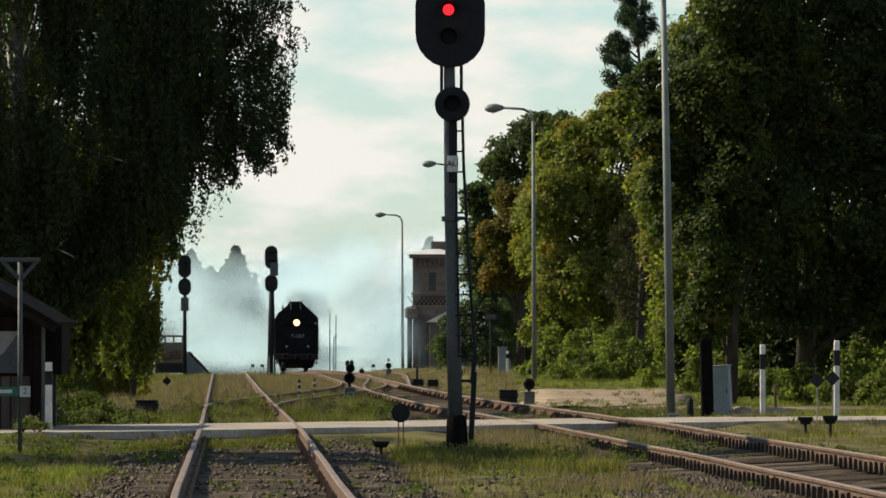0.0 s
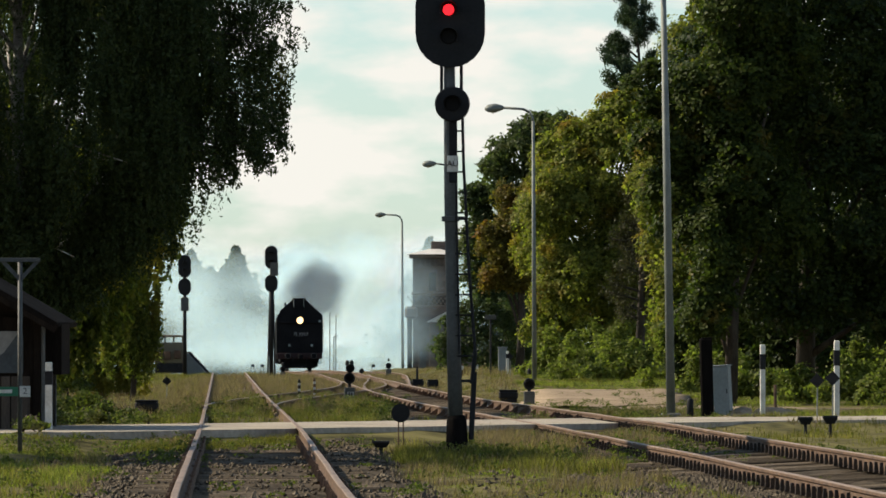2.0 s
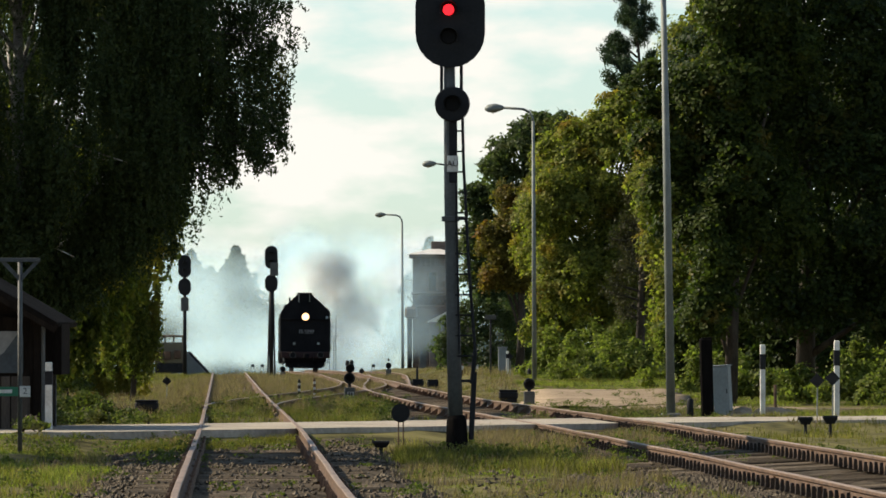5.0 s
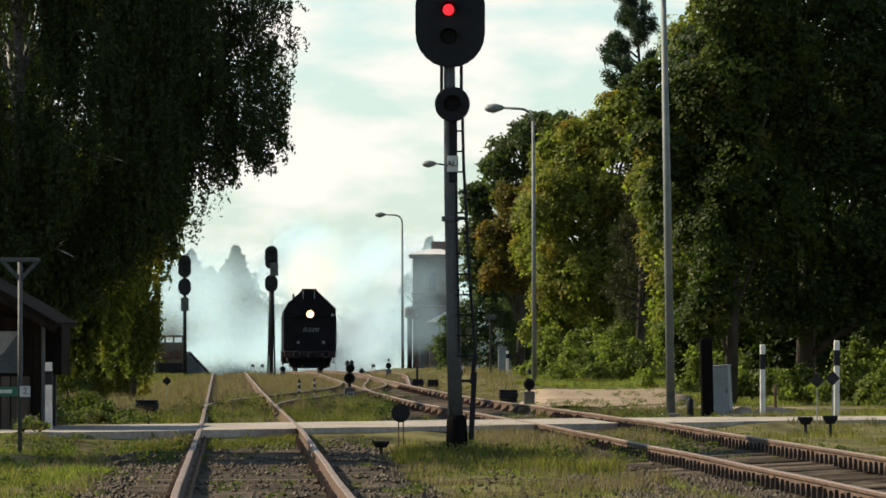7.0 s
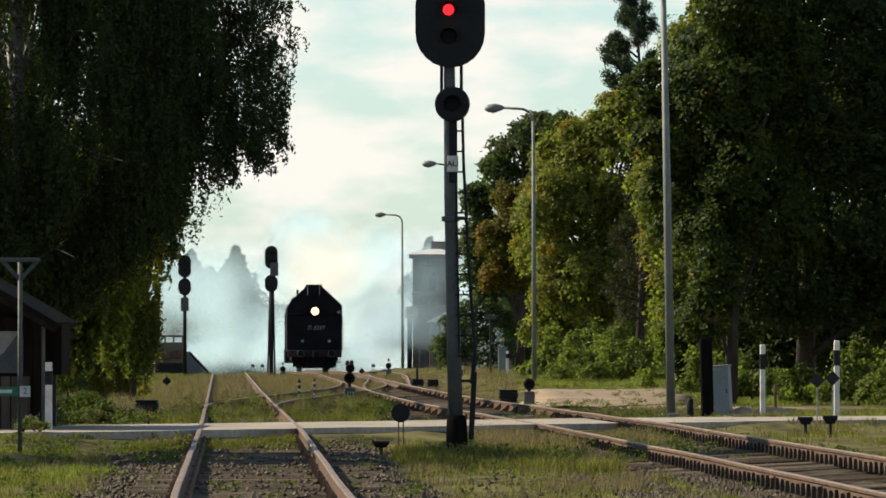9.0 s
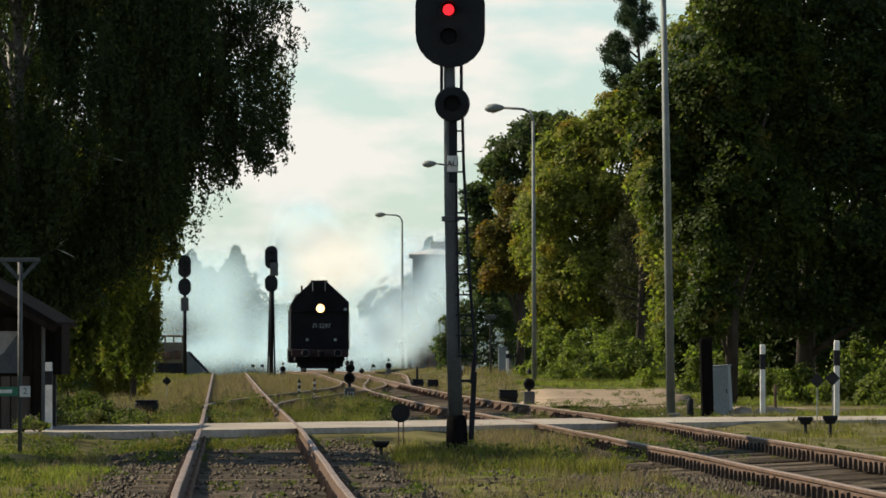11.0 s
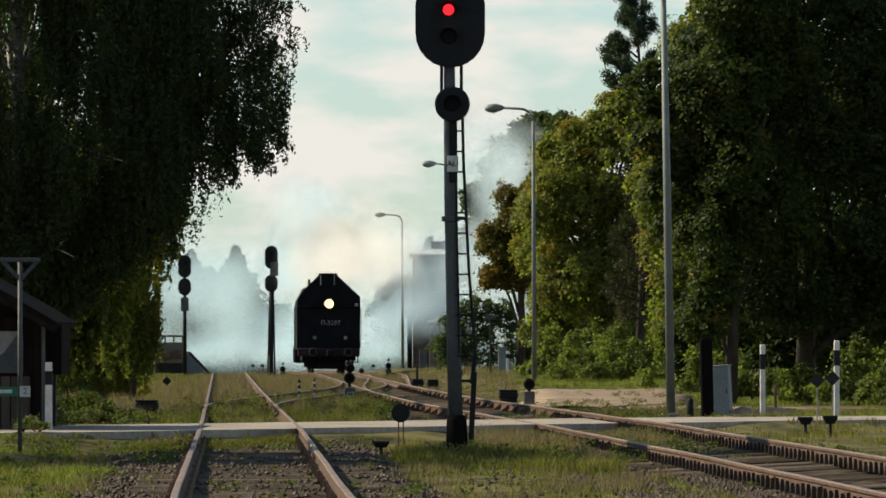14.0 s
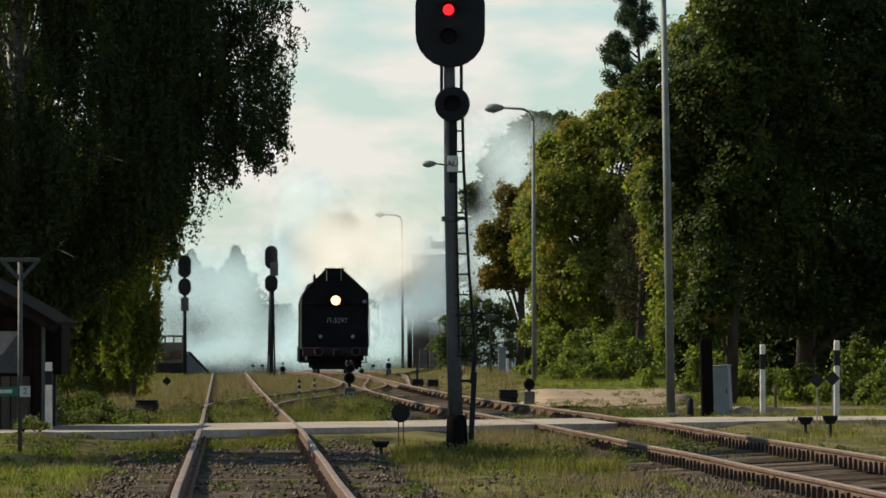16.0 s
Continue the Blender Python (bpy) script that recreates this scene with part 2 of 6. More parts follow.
S_THIN = smoke_material("thin_pale_smoke", (0.47, 0.60, 0.66), 0.14, 1.1, 3.0)
S_HAZE = smoke_material("drifting_blue_haze", (0.62, 0.81, 0.86), 0.29, 0.7, 1.5)
S_VEIL = smoke_material("blue_smoke_veil", (0.36, 0.50, 0.58), 0.20, 0.8, 2.0)
S_LATE = smoke_material("pale_rolling_smoke", (0.64, 0.76, 0.79), 0.33, 1.2, 3.0)
S_DARK = smoke_material("dark_coal_smoke", (0.15, 0.19, 0.225), 0.36, 2.2, 6.0)


# ---------------------------------------------------------------- building helpers
def thing(name, label, category, at=(0, 0, 0), group="", kind="", turn=0.0):
    e = new(name)
    e.empty_display_size = 0.3
    e.matrix_basis = pose(*at, 0, 0, turn)
    return tagged(e, label, category, group, kind)


def part(name, bm, mat, parent, label="", smooth=False, at=None):
    me = bpy.data.meshes.new(name)
    bm.to_mesh(me)
    bm.free()
    me.materials.append(mat)
    if smooth:
        me.polygons.foreach_set("use_smooth", [True] * len(me.polygons))
    ob = new(name, me)
    ob.parent = parent
    if at:
        ob.location = at
    if label:
        ob["label"] = label
    return ob


def sheet(name, verts, faces, mat, parent=None, smooth=False):
    me = bpy.data.meshes.new(name)
    me.from_pydata(verts, [], faces)
    me.materials.append(mat)
    if smooth:
        me.polygons.foreach_set("use_smooth", [True] * len(me.polygons))
    me.update()
    ob = new(name, me)
    ob.parent = parent
    return ob


def box(sx, sy, sz, x=0, y=0, z=0, bevel=0.01, rx=0, ry=0, rz=0, bm=None):
    """A bevelled box centred at x, y with its foot at z."""
    bm = bm or bmesh.new()
    m = pose(x, y, z, rx, ry, rz) @ Matrix.Translation((0, 0, sz / 2)) @ Matrix.Diagonal((sx, sy, sz, 1))
    r = bmesh.ops.create_cube(bm, size=1, matrix=m)
    if bevel:
        edges = list({e for v in r["verts"] for e in v.link_edges})
        bmesh.ops.bevel(bm, geom=edges, offset=min(bevel, sx * 0.3, sy * 0.3, sz * 0.3), segments=1, affect="EDGES")
    return bm


def lathe(profile, seg=20, x=0, y=0, z=0, m=None, bm=None):
    """Spins (radius, height) pairs round the upright axis."""
    bm = bm or bmesh.new()
    m = m or pose(x, y, z)
    rings = []
    for r, h in profile:
        rings.append([bm.verts.new(m @ Vector((r * math.cos(a), r * math.sin(a), h))) for a in (2 * math.pi * i / seg for i in range(seg))])
    for a, b in zip(rings, rings[1:]):
        for i in range(seg):
            bm.faces.new((a[i], a[(i + 1) % seg], b[(i + 1) % seg], b[i]))
    bm.faces.new(list(reversed(rings[0])))
    bm.faces.new(rings[-1])
    return bm


def tube(points, radii, seg=8, bm=None):
    """A round bar along points."""
    bm = bm or bmesh.new()
    pts = [Vector(p) for p in points]
    if not isinstance(radii, (list, tuple)):
        radii = [radii] * len(pts)
    rings = []
    for i, p in enumerate(pts):
        d = (pts[min(i + 1, len(pts) - 1)] - pts[max(i - 1, 0)]).normalized()
        u = d.orthogonal().normalized() if abs(d.z) > 0.9 else d.cross(Vector((0, 0, 1))).normalized()
        if abs(d.z) > 0.9:
            u = Vector((1, 0, 0)) - d * d.x
            u.normalize()
        v = d.cross(u)
        rings.append([bm.verts.new(p + radii[i] * (math.cos(a) * u + math.sin(a) * v)) for a in (2 * math.pi * k / seg for k in range(seg))])
    for a, b in zip(rings, rings[1:]):
        for i in range(seg):
            bm.faces.new((a[i], a[(i + 1) % seg], b[(i + 1) % seg], b[i]))
    bm.faces.new(list(reversed(rings[0])))
    bm.faces.new(rings[-1])
    return bm


def plate(outline, depth, x=0, y=0, z=0, bm=None):
    """An upright plate facing -y: outline of (x, z) pairs, depth backwards."""
    bm = bm or bmesh.new()
    a = [bm.verts.new((x + p, y, z + q)) for p, q in outline]
    b = [bm.verts.new((x + p, y + depth, z + q)) for p, q in outline]
    bm.faces.new(a)
    bm.faces.new(list(reversed(b)))
    k = len(a)
    for i in range(k):
        bm.faces.new((a[i], b[i], b[(i + 1) % k], a[(i + 1) % k]))
    bmesh.ops.recalc_face_normals(bm, faces=bm.faces)
    return bm


def disc(r, depth, x=0, y=0, z=0, seg=24, bm=None):
    """A short drum facing -y."""
    return lathe([(r * 0.94, 0), (r, depth * 0.15), (r, depth)], seg, m=pose(x, y, z, -90, 0, 0), bm=bm)


def lettering(name, body, size, mat, parent, at, turn=(90, 0, 0), depth=0.004):
    cu = bpy.data.curves.new(name, "FONT")
    cu.body, cu.size, cu.extrude, cu.align_x, cu.align_y = body, size, depth, "CENTER", "CENTER"
    tmp = bpy.data.objects.new(name, cu)
    scene.collection.objects.link(tmp)
    me = bpy.data.meshes.new_from_object(tmp.evaluated_get(bpy.context.evaluated_depsgraph_get()))
    bpy.data.objects.remove(tmp)
    me.materials.clear()
    me.materials.append(mat)
    ob = new(name, me)
    ob.parent = parent
    ob.matrix_basis = pose(*at, *turn)
    return ob


# ---------------------------------------------------------------- lie of the land
RAIL_Z = ((0, 0.0), (110, 0.0), (168, -0.12), (205, -0.16), (320, -0.22), (388, -0.46), (485, -0.88), (600, -1.6), (900, -4.0), (6000, -4.0))
MAIN = ((20, 6.9), (62.6, 4.89), (110, 2.64), (159, 0.35), (203, -1.3), (320, -5.08), (388, -7.34), (440, -9.07), (485, -10.48), (620, -14.9), (900, -24))
SIDE = ((20, -0.3), (60.4, -1.61), (106.5, -3.02), (324, -10.2), (497, -15.8), (900, -29))
CROSSOVER = ((150, -4.50), (162, -4.78), (175, -4.55), (190, -3.95), (217, -2.9), (235, -2.75), (255, -3.0), (270, -3.45))
STATION_TRACK = ((200, -1.2), (215, -1.65), (235, -1.95), (260, -2.1), (300, -2.4), (350, -3.3), (430, -5.9))


def along(table, y):
    """A smooth read of a table of (y, value)."""
    t = np.array(table, float)
    k = 6.0
    return float(np.mean([np.interp(y + o, t[:, 0], t[:, 1]) for o in (-k, -k / 2, 0, k / 2, k)]))


def rail_z(y):
    return along(RAIL_Z, y)


def ground_z(x, y):
    z = rail_z(y) - 0.24
    w = min(1.0, max(0.0, (min(abs(x - along(MAIN, y)), abs(x - along(SIDE, y))) - 1.6) / 1.5))
    z += w * (0.07 * noise.noise((x * 0.5, y * 0.13, 3.0)) + 0.05 * noise.noise((x * 1.1, y * 0.45, 8.0))) - 0.05 * (1 - w)
    # the yard side rises gently to the wood
    side = min(1.0, max(0.0, (x - along(MAIN, y) - 3.0) / 1.8))
    z += side * float(np.interp(y, (150, 188, 235, 265, 420, 520), (0.0, 0.02, 0.30, 0.46, 0.40, 0.0)))
    # the level crossing is a low ramp
    c = y - (117 + 1.35 * x)
    if -8 < c < 13 and -40 < x < 30:
        z += 0.20 * min(1.0, max(0.0, 1 - (c - 4) / 9 if c > 0 else 1 - (-c - 4.4) / 3.0))
    return z


def build_ground():
    xs = [-5000, -2500, -1200, -500, -200, -90, -50] + [-34 + 0.8 * i for i in range(75)] + [30, 60, 120, 300, 700, 1500, 3000, 5000]
    ys = [-400, -100, -20, 20, 45, 56] + [58 + 1.2 * i for i in range(90)] + [168 + 3 * i for i in range(90)] + [450, 480, 510, 550, 600, 680, 780, 900, 1200, 2000, 4900]
    verts = [(x, y, ground_z(x, y)) for y in ys for x in xs]
    k = len(xs)
    faces = [(j * k + i, j * k + i + 1, (j + 1) * k + i + 1, (j + 1) * k + i) for j in range(len(ys) - 1) for i in range(k - 1)]
    g = sheet("ground", verts, faces, M_GROUND, smooth=True)
    tagged(g, "rough grassy ground with worn earth along the tracks", "ground", kind="structure")


def strip(name, path, width, lift, mat, label, category, ragged=0.25, step=1.0, flat=False):
    """A ribbon laid on the ground along path, with an uneven edge."""
    rnd = random.Random(name)
    pts = []
    for (x0, y0), (x1, y1) in zip(path, path[1:]):
        k = max(1, int(math.hypot(x1 - x0, y1 - y0) / step))
        pts += [(x0 + (x1 - x0) * i / k, y0 + (y1 - y0) * i / k) for i in range(k)]
    pts.append(path[-1])
    verts, faces, cols = [], [], 9
    for i, (x, y) in enumerate(pts):
        a, b = pts[max(0, i - 1)], pts[min(len(pts) - 1, i + 1)]
        dx, dy = b[0] - a[0], b[1] - a[1]
        n = math.hypot(dx, dy)
        w0, w1 = (width / 2 + 2.2 * ragged * noise.noise((x * 0.7, y * 0.35, k)) + 0.3 * rnd.uniform(-ragged, ragged) for k in (2.0, 6.0))
        for j in range(cols):
            edge = j in (0, cols - 1)
            s = -w0 - 0.02 if j == 0 else w1 + 0.02 if edge else -w0 + (w0 + w1) * (j - 1) / (cols - 3)
            px, py = x + dy / n * s, y - dx / n * s
            z = (rail_z(py) - 0.015 if flat else ground_z(px, py) + lift) - (0.16 if edge else 0)
            verts.append((px, py, z))
    for i in range(len(pts) - 1):
        for j in range(cols - 1):
            faces.append((i * cols + j, i * cols + j + 1, (i + 1) * cols + j + 1, (i + 1) * cols + j))
    return tagged(sheet(name, verts, faces, mat, smooth=not flat), label, category, kind="structure")


RAIL_SHAPE = ((-0.075, -0.18), (0.075, -0.18), (0.075, -0.168), (0.02, -0.150), (0.012, -0.13), (0.012, -0.055), (0.036, -0.038), (0.037, -0.008), (0.028, 0.0), (-0.028, 0.0), (-0.037, -0.008), (-0.036, -0.038), (-0.012, -0.055), (-0.012, -0.13), (-0.02, -0.150), (-0.075, -0.168))


def rail(parent, table, y0, y1, side, cant=0.0, wobble=0.012):
    """One rail, swept along its track; slightly uneven with age."""
    bm = bmesh.new()
    y, rings = y0, []
    while y <= y1 + 0.01:
        dx = (along(table, y + 1) - along(table, y - 1)) / 2
        n = math.hypot(dx, 1)
        cx = along(table, y) + side * 0.7975 / n + wobble * noise.noise((y * 0.11, side, 1.0))
        z = rail_z(y) + (cant if side > 0 else 0) + wobble * noise.noise((y * 0.09, side, 7.0))
        rings.append([bm.verts.new((cx + px / n, y - px * dx / n, z + pz)) for px, pz in RAIL_SHAPE])
        y += 1.5 if y < 200 else 4
    k = len(RAIL_SHAPE)
    for a, b in zip(rings, rings[1:]):
        for i in range(k):
            f = bm.faces.new((a[i], a[(i + 1) % k], b[(i + 1) % k], b[i]))
            f.material_index = 1 if 7 <= i <= 9 else 0
    bm.faces.new(rings[0]), bm.faces.new(list(reversed(rings[-1])))
    bmesh.ops.recalc_face_normals(bm, faces=bm.faces)
    ob = part("rail", bm, M_RUST, parent)
    ob.data.materials.append(M_RAILTOP)
    return ob


def track(name, label, table, y0, y1, cant, spacing, sleepers, fastenings):
    """Rails, sleepers and fastenings on a bed of oily ballast."""
    t = thing(name, label, "railway track", kind="structure")
    for side in (-1, 1):
        rail(t, table, y0, y1, side, cant)
    # bed
    verts, faces, y = [], [], y0
    while y <= y1:
        x, z = along(table, y), rail_z(y)
        for k in range(21):
            o = -2.6 + 0.26 * k
            h = -0.20 if abs(o) < 1.5 else -0.20 - 0.22 * (abs(o) - 1.5) / 1.1
            tilt = cant * (o / 1.6 + 0.5) if cant else 0
            dig = -0.015 if cant else 0.0
            verts.append((x + o + 0.1 * noise.noise((y, o, 2)), y, z + h + tilt + dig + (0.05 if cant else 0.075) * noise.noise((y * 0.5, o * 1.1, 5)) + 0.04 * noise.noise((y * 1.7, o * 4, 9))))
        y += 0.4 if y < 110 else 1.0 if y < 180 else 4
    rows = len(verts) // 21
    for i in range(rows - 1):
        for j in range(20):
            faces.append((i * 21 + j, i * 21 + j + 1, (i + 1) * 21 + j + 1, (i + 1) * 21 + j))
    sheet("ballast_bed", verts, faces, M_BED, t, True)
    rnd = random.Random(name)
    if sleepers:
        bm = box(2.7, 0.24, 0.16, z=-0.16, bevel=0.02)
        me = bpy.data.meshes.new("sleeper")
        bm.to_mesh(me), bm.free()
        me.materials.append(M_WOOD_TIE)
        y, i = y0 + 0.4, 0
        while y < y1 and i < sleepers:
            ob = bpy.data.objects.new("sleeper", me)
            scene.collection.objects.link(ob)
            ob.parent = t
            dx = (along(table, y + 1) - along(table, y - 1)) / 2
            lift = cant / 2 if cant else 0
            ob.matrix_basis = pose(along(table, y) + rnd.uniform(-0.06, 0.06), y, rail_z(y) - 0.185 + lift + rnd.uniform(-0.022, 0.014), rnd.uniform(-3, 3), -math.degrees(math.atan(cant / 1.6)) if cant else 0, -math.degrees(math.atan(dx)) + rnd.uniform(-1, 1))
            y += spacing + rnd.uniform(-0.03, 0.03)
            i += 1
    if fastenings:
        vs, fs = [], []
        y = y0 + 0.4
        while y < min(y1, fastenings):
            for side in (-1, 1):
                for inner in (-1, 1):
                    cx = along(table, y) + side * 0.7975 + inner * 0.092
                    cz = rail_z(y) - 0.18 + (cant if side > 0 else 0)
                    k = len(vs)
                    w, d, h = 0.026, 0.085, 0.115 + rnd.uniform(-0.01, 0.015)
                    for (a, b, c) in ((-w, -d, 0), (w, -d, 0), (w, d, 0), (-w, d, 0), (-w * .6, -d * .4, h), (w * .6, -d * .4, h), (w * .6, d * .4, h), (-w * .6, d * .4, h)):
                        vs.append((cx + a, y + b, cz + c))
                    fs += [(k, k + 1, k + 5, k + 4), (k + 1, k + 2, k + 6, k + 5), (k + 2, k + 3, k + 7, k + 6), (k + 3, k, k + 4, k + 7), (k + 4, k + 5, k + 6, k + 7)]
            y += spacing
        ob = sheet("rail_fastening", vs, fs, M_OILY if cant else M_RUST, t)
        ob["kind"] = "stuff"
    return t


def rail_fittings(parent, table, cant):
    """Fishplates at the rail joints, and the braces that prop the rails of the points."""
    for y in (68.5, 73.4, 85.6, 98.0):
        for side in (-1, 1):
            x, z = along(table, y) + side * 0.7975, rail_z(y) + (cant if side > 0 else 0)
            turn = -math.degrees(math.atan((along(table, y + 1) - along(table, y - 1)) / 2))
            for s in (-1, 1):
                bm = box(0.03, 0.7, 0.085, x + 0.03 * s, y, z - 0.14, 0.008, rz=turn)
                for k in range(4):
                    yy = y - 0.26 + 0.173 * k
                    lathe([(0.018, 0), (0.018, 0.02)], 6, m=pose(along(table, yy) + side * 0.7975 + 0.045 * s, yy, z - 0.10, 0, 90 * s, 0), bm=bm)
                part("fishplate", bm, M_RUST, parent)
    y = 128.0
    while y < 232:
        for side in (-1, 1):
            x, z = along(table, y) + side * 0.7975, rail_z(y) + (cant if side > 0 else 0)
            bm = bmesh.new()
            a = [bm.verts.new((x + px, y + py, z + pz)) for px, py, pz in ((-0.24, -0.11, -0.18), (-0.04, -0.11, -0.18), (-0.04, -0.11, -0.03), (-0.24, 0.11, -0.18), (-0.04, 0.11, -0.18), (-0.04, 0.11, -0.03))]
            for f in ((0, 1, 2), (5, 4, 3), (0, 2, 5, 3), (1, 4, 5, 2), (0, 3, 4, 1)):
                bm.faces.new([a[i] for i in f])
            part("rail_brace", bm, M_RUST, parent)
        y += 3.3


# ---------------------------------------------------------------- vegetation
def leaves_mesh(name, centres, sizes, mat, parent, rnd, droop=0.0, narrow=1.0, facing=None):
    """A crown: one bent leaf for each centre; facing turns the blades the way their spray looks."""
    k = len(centres)
    c = np.asarray(centres, float)
    s = np.asarray(sizes, float).reshape(-1, 1)
    a = rnd.normal(size=(k, 3))
    if facing is not None:
        f = np.asarray(facing, float) + rnd.normal(scale=0.42, size=(k, 3))
        f /= np.linalg.norm(f, axis=1, keepdims=True) + 1e-9
        a -= f * (a * f).sum(axis=1, keepdims=True)
    a[:, 2] -= droop
    a /= np.linalg.norm(a, axis=1, keepdims=True)
    b = np.cross(a, rnd.normal(size=(k, 3)) if facing is None else f)
    b /= np.linalg.norm(b, axis=1, keepdims=True) + 1e-9
    n = np.cross(a, b)
    v = np.stack([c - a * s, c + b * s * 0.62 * narrow + n * s * 0.15, c + a * s, c - b * s * 0.62 * narrow + n * s * 0.15], axis=1).reshape(-1, 3)
    me = bpy.data.meshes.new(name)
    me.vertices.add(4 * k)
    me.vertices.foreach_set("co", v.ravel())
    me.loops.add(4 * k)
    me.loops.foreach_set("vertex_index", np.arange(4 * k, dtype=np.int32))
    me.polygons.add(k)
    me.polygons.foreach_set("loop_start", np.arange(0, 4 * k, 4, dtype=np.int32))
    me.update(calc_edges=True)
    me.materials.append(mat)
    ob = new(name, me)
    ob.parent = parent
    return ob


def limbs_mesh(parent, trunk, limbs, mat, seg=7):
    """The trunk, and each limb as a part of its own."""
    for i, (pts, r0, r1) in enumerate([trunk] + limbs):
        k = len(pts)
        part("limb" if i else "trunk", tube(pts, [r0 + (r1 - r0) * n / (k - 1) for n in range(k)], seg if not i else 5), mat, parent, smooth=True)


def broadleaf(name, label, x, y, height, lobes, leaf, count, mat, seed, trunk_r=0.22, bark=None, group="", size_spread=0.35, category="tree", lean=0.0):
    """Trunk, limbs to each lobe of the crown, and leaves in clumps on the outside of the lobes.
    lobes: (x, y, z, rx, ry, rz) from the foot."""
    rnd = np.random.default_rng(seed)
    z0 = ground_z(x, y) - 0.05
    t = thing(name, label, category, (x, y, z0), group)
    limbs, centres, sizes, faces_out = [], [], [], []
    top = height * 0.75
    trunk = ([(0, 0, 0), (0.1 + lean * 0.3, 0, top * 0.35), (lean * 0.6, 0.1, top * 0.7), (lean, 0, top)], trunk_r, trunk_r * 0.25)
    vol = sum(l[3] * l[4] + l[4] * l[5] + l[3] * l[5] for l in lobes)
    for lx, ly, lz, rx, ry, rz in lobes:
        h = min(top * 0.9, max(0.3, lz * 0.45))
        limbs.append(([(lean * h / top, 0, h), (lx * 0.5, ly * 0.5, (h + lz) / 2 + 0.2), (lx, ly, lz)], trunk_r * 0.4, 0.03))
        k = int(count * (rx * ry + ry * rz + rx * rz) / vol)
        # each lobe is made of smaller lumps; leaves sit on the lumps' outsides, over a thin darker filling
        lumps = 44 if rx > 2.0 else 18 if rx > 1.2 else 10
        d = rnd.normal(size=(lumps, 3))
        d /= np.linalg.norm(d, axis=1, keepdims=True)
        back = (d[:, 1] > 0.2) & (rnd.uniform(size=lumps) < 0.7)
        d[back, 1] *= -1
        big = np.array([rx, ry, rz])
        lc = np.array([lx, ly, lz]) + d * rnd.uniform(0.62, 0.86, size=(lumps, 1)) * big
        lr = rnd.uniform(0.15, 0.30, size=lumps) if rx > 2.0 else rnd.uniform(0.24, 0.44, size=lumps)
        # leaves hang in flat sprays on the lumps, each spray looking outwards and up
        per = 16
        many = k // per + 1
        pick = rnd.choice(lumps, many, p=lr ** 2 / (lr ** 2).sum())
        e = rnd.normal(size=(many, 3))
        e /= np.linalg.norm(e, axis=1, keepdims=True)
        e[:, 2] = np.where(rnd.uniform(size=many) < 0.6, np.abs(e[:, 2]), e[:, 2])
        depth = 1 - np.abs(rnd.normal(scale=0.20, size=many)) + np.where(rnd.uniform(size=many) < 0.14, rnd.uniform(0.1, 0.55, size=many), 0)
        twig = 1 + 0.16 * np.sin(9 * e[:, 0] + 5 * pick) * np.cos(8 * e[:, 2] + 3 * pick)
        mid = lc[pick] + e * (lr[pick] * depth * twig)[:, None] * big
        look_out = e * 0.9 + d[pick] * 0.35 + np.array([0, 0, 0.45]) + rnd.normal(scale=0.25, size=(many, 3))
        look_out /= np.linalg.norm(look_out, axis=1, keepdims=True)
        which = np.repeat(np.arange(many), per)
        o = rnd.normal(scale=1.0, size=(many * per, 3))
        o -= look_out[which] * (o * look_out[which]).sum(axis=1, keepdims=True) * 0.75
        p = mid[which] + o * (leaf * rnd.uniform(1.3, 2.4, size=many))[which][:, None]
        p[:, 2] -= 0.5 * np.abs(o[:, 0] + o[:, 1]) * leaf
        keep = p[:, 2] > 0.15
        centres.append(p[keep])
        faces_out.append(look_out[which][keep])
        sizes.append(leaf * rnd.uniform(1 - size_spread, 1 + size_spread, size=int(keep.sum())))
        q = rnd.normal(size=(k // 12, 3))
        q /= np.linalg.norm(q, axis=1, keepdims=True)
        q = np.array([lx, ly, lz]) + q * rnd.uniform(0.45, 0.75, size=(k // 12, 1)) * np.array([rx, ry, rz])
        q = q[q[:, 2] > 0.3]
        centres.append(q)
        faces_out.append(rnd.normal(size=(len(q), 3)))
        sizes.append(leaf * rnd.uniform(1.2, 1.6, size=len(q)))
    limbs_mesh(t, trunk, limbs, bark or M_BARK)
    leaves_mesh("crown", np.concatenate(centres), np.concatenate(sizes), mat, t, rnd, facing=np.concatenate(faces_out))
    return t


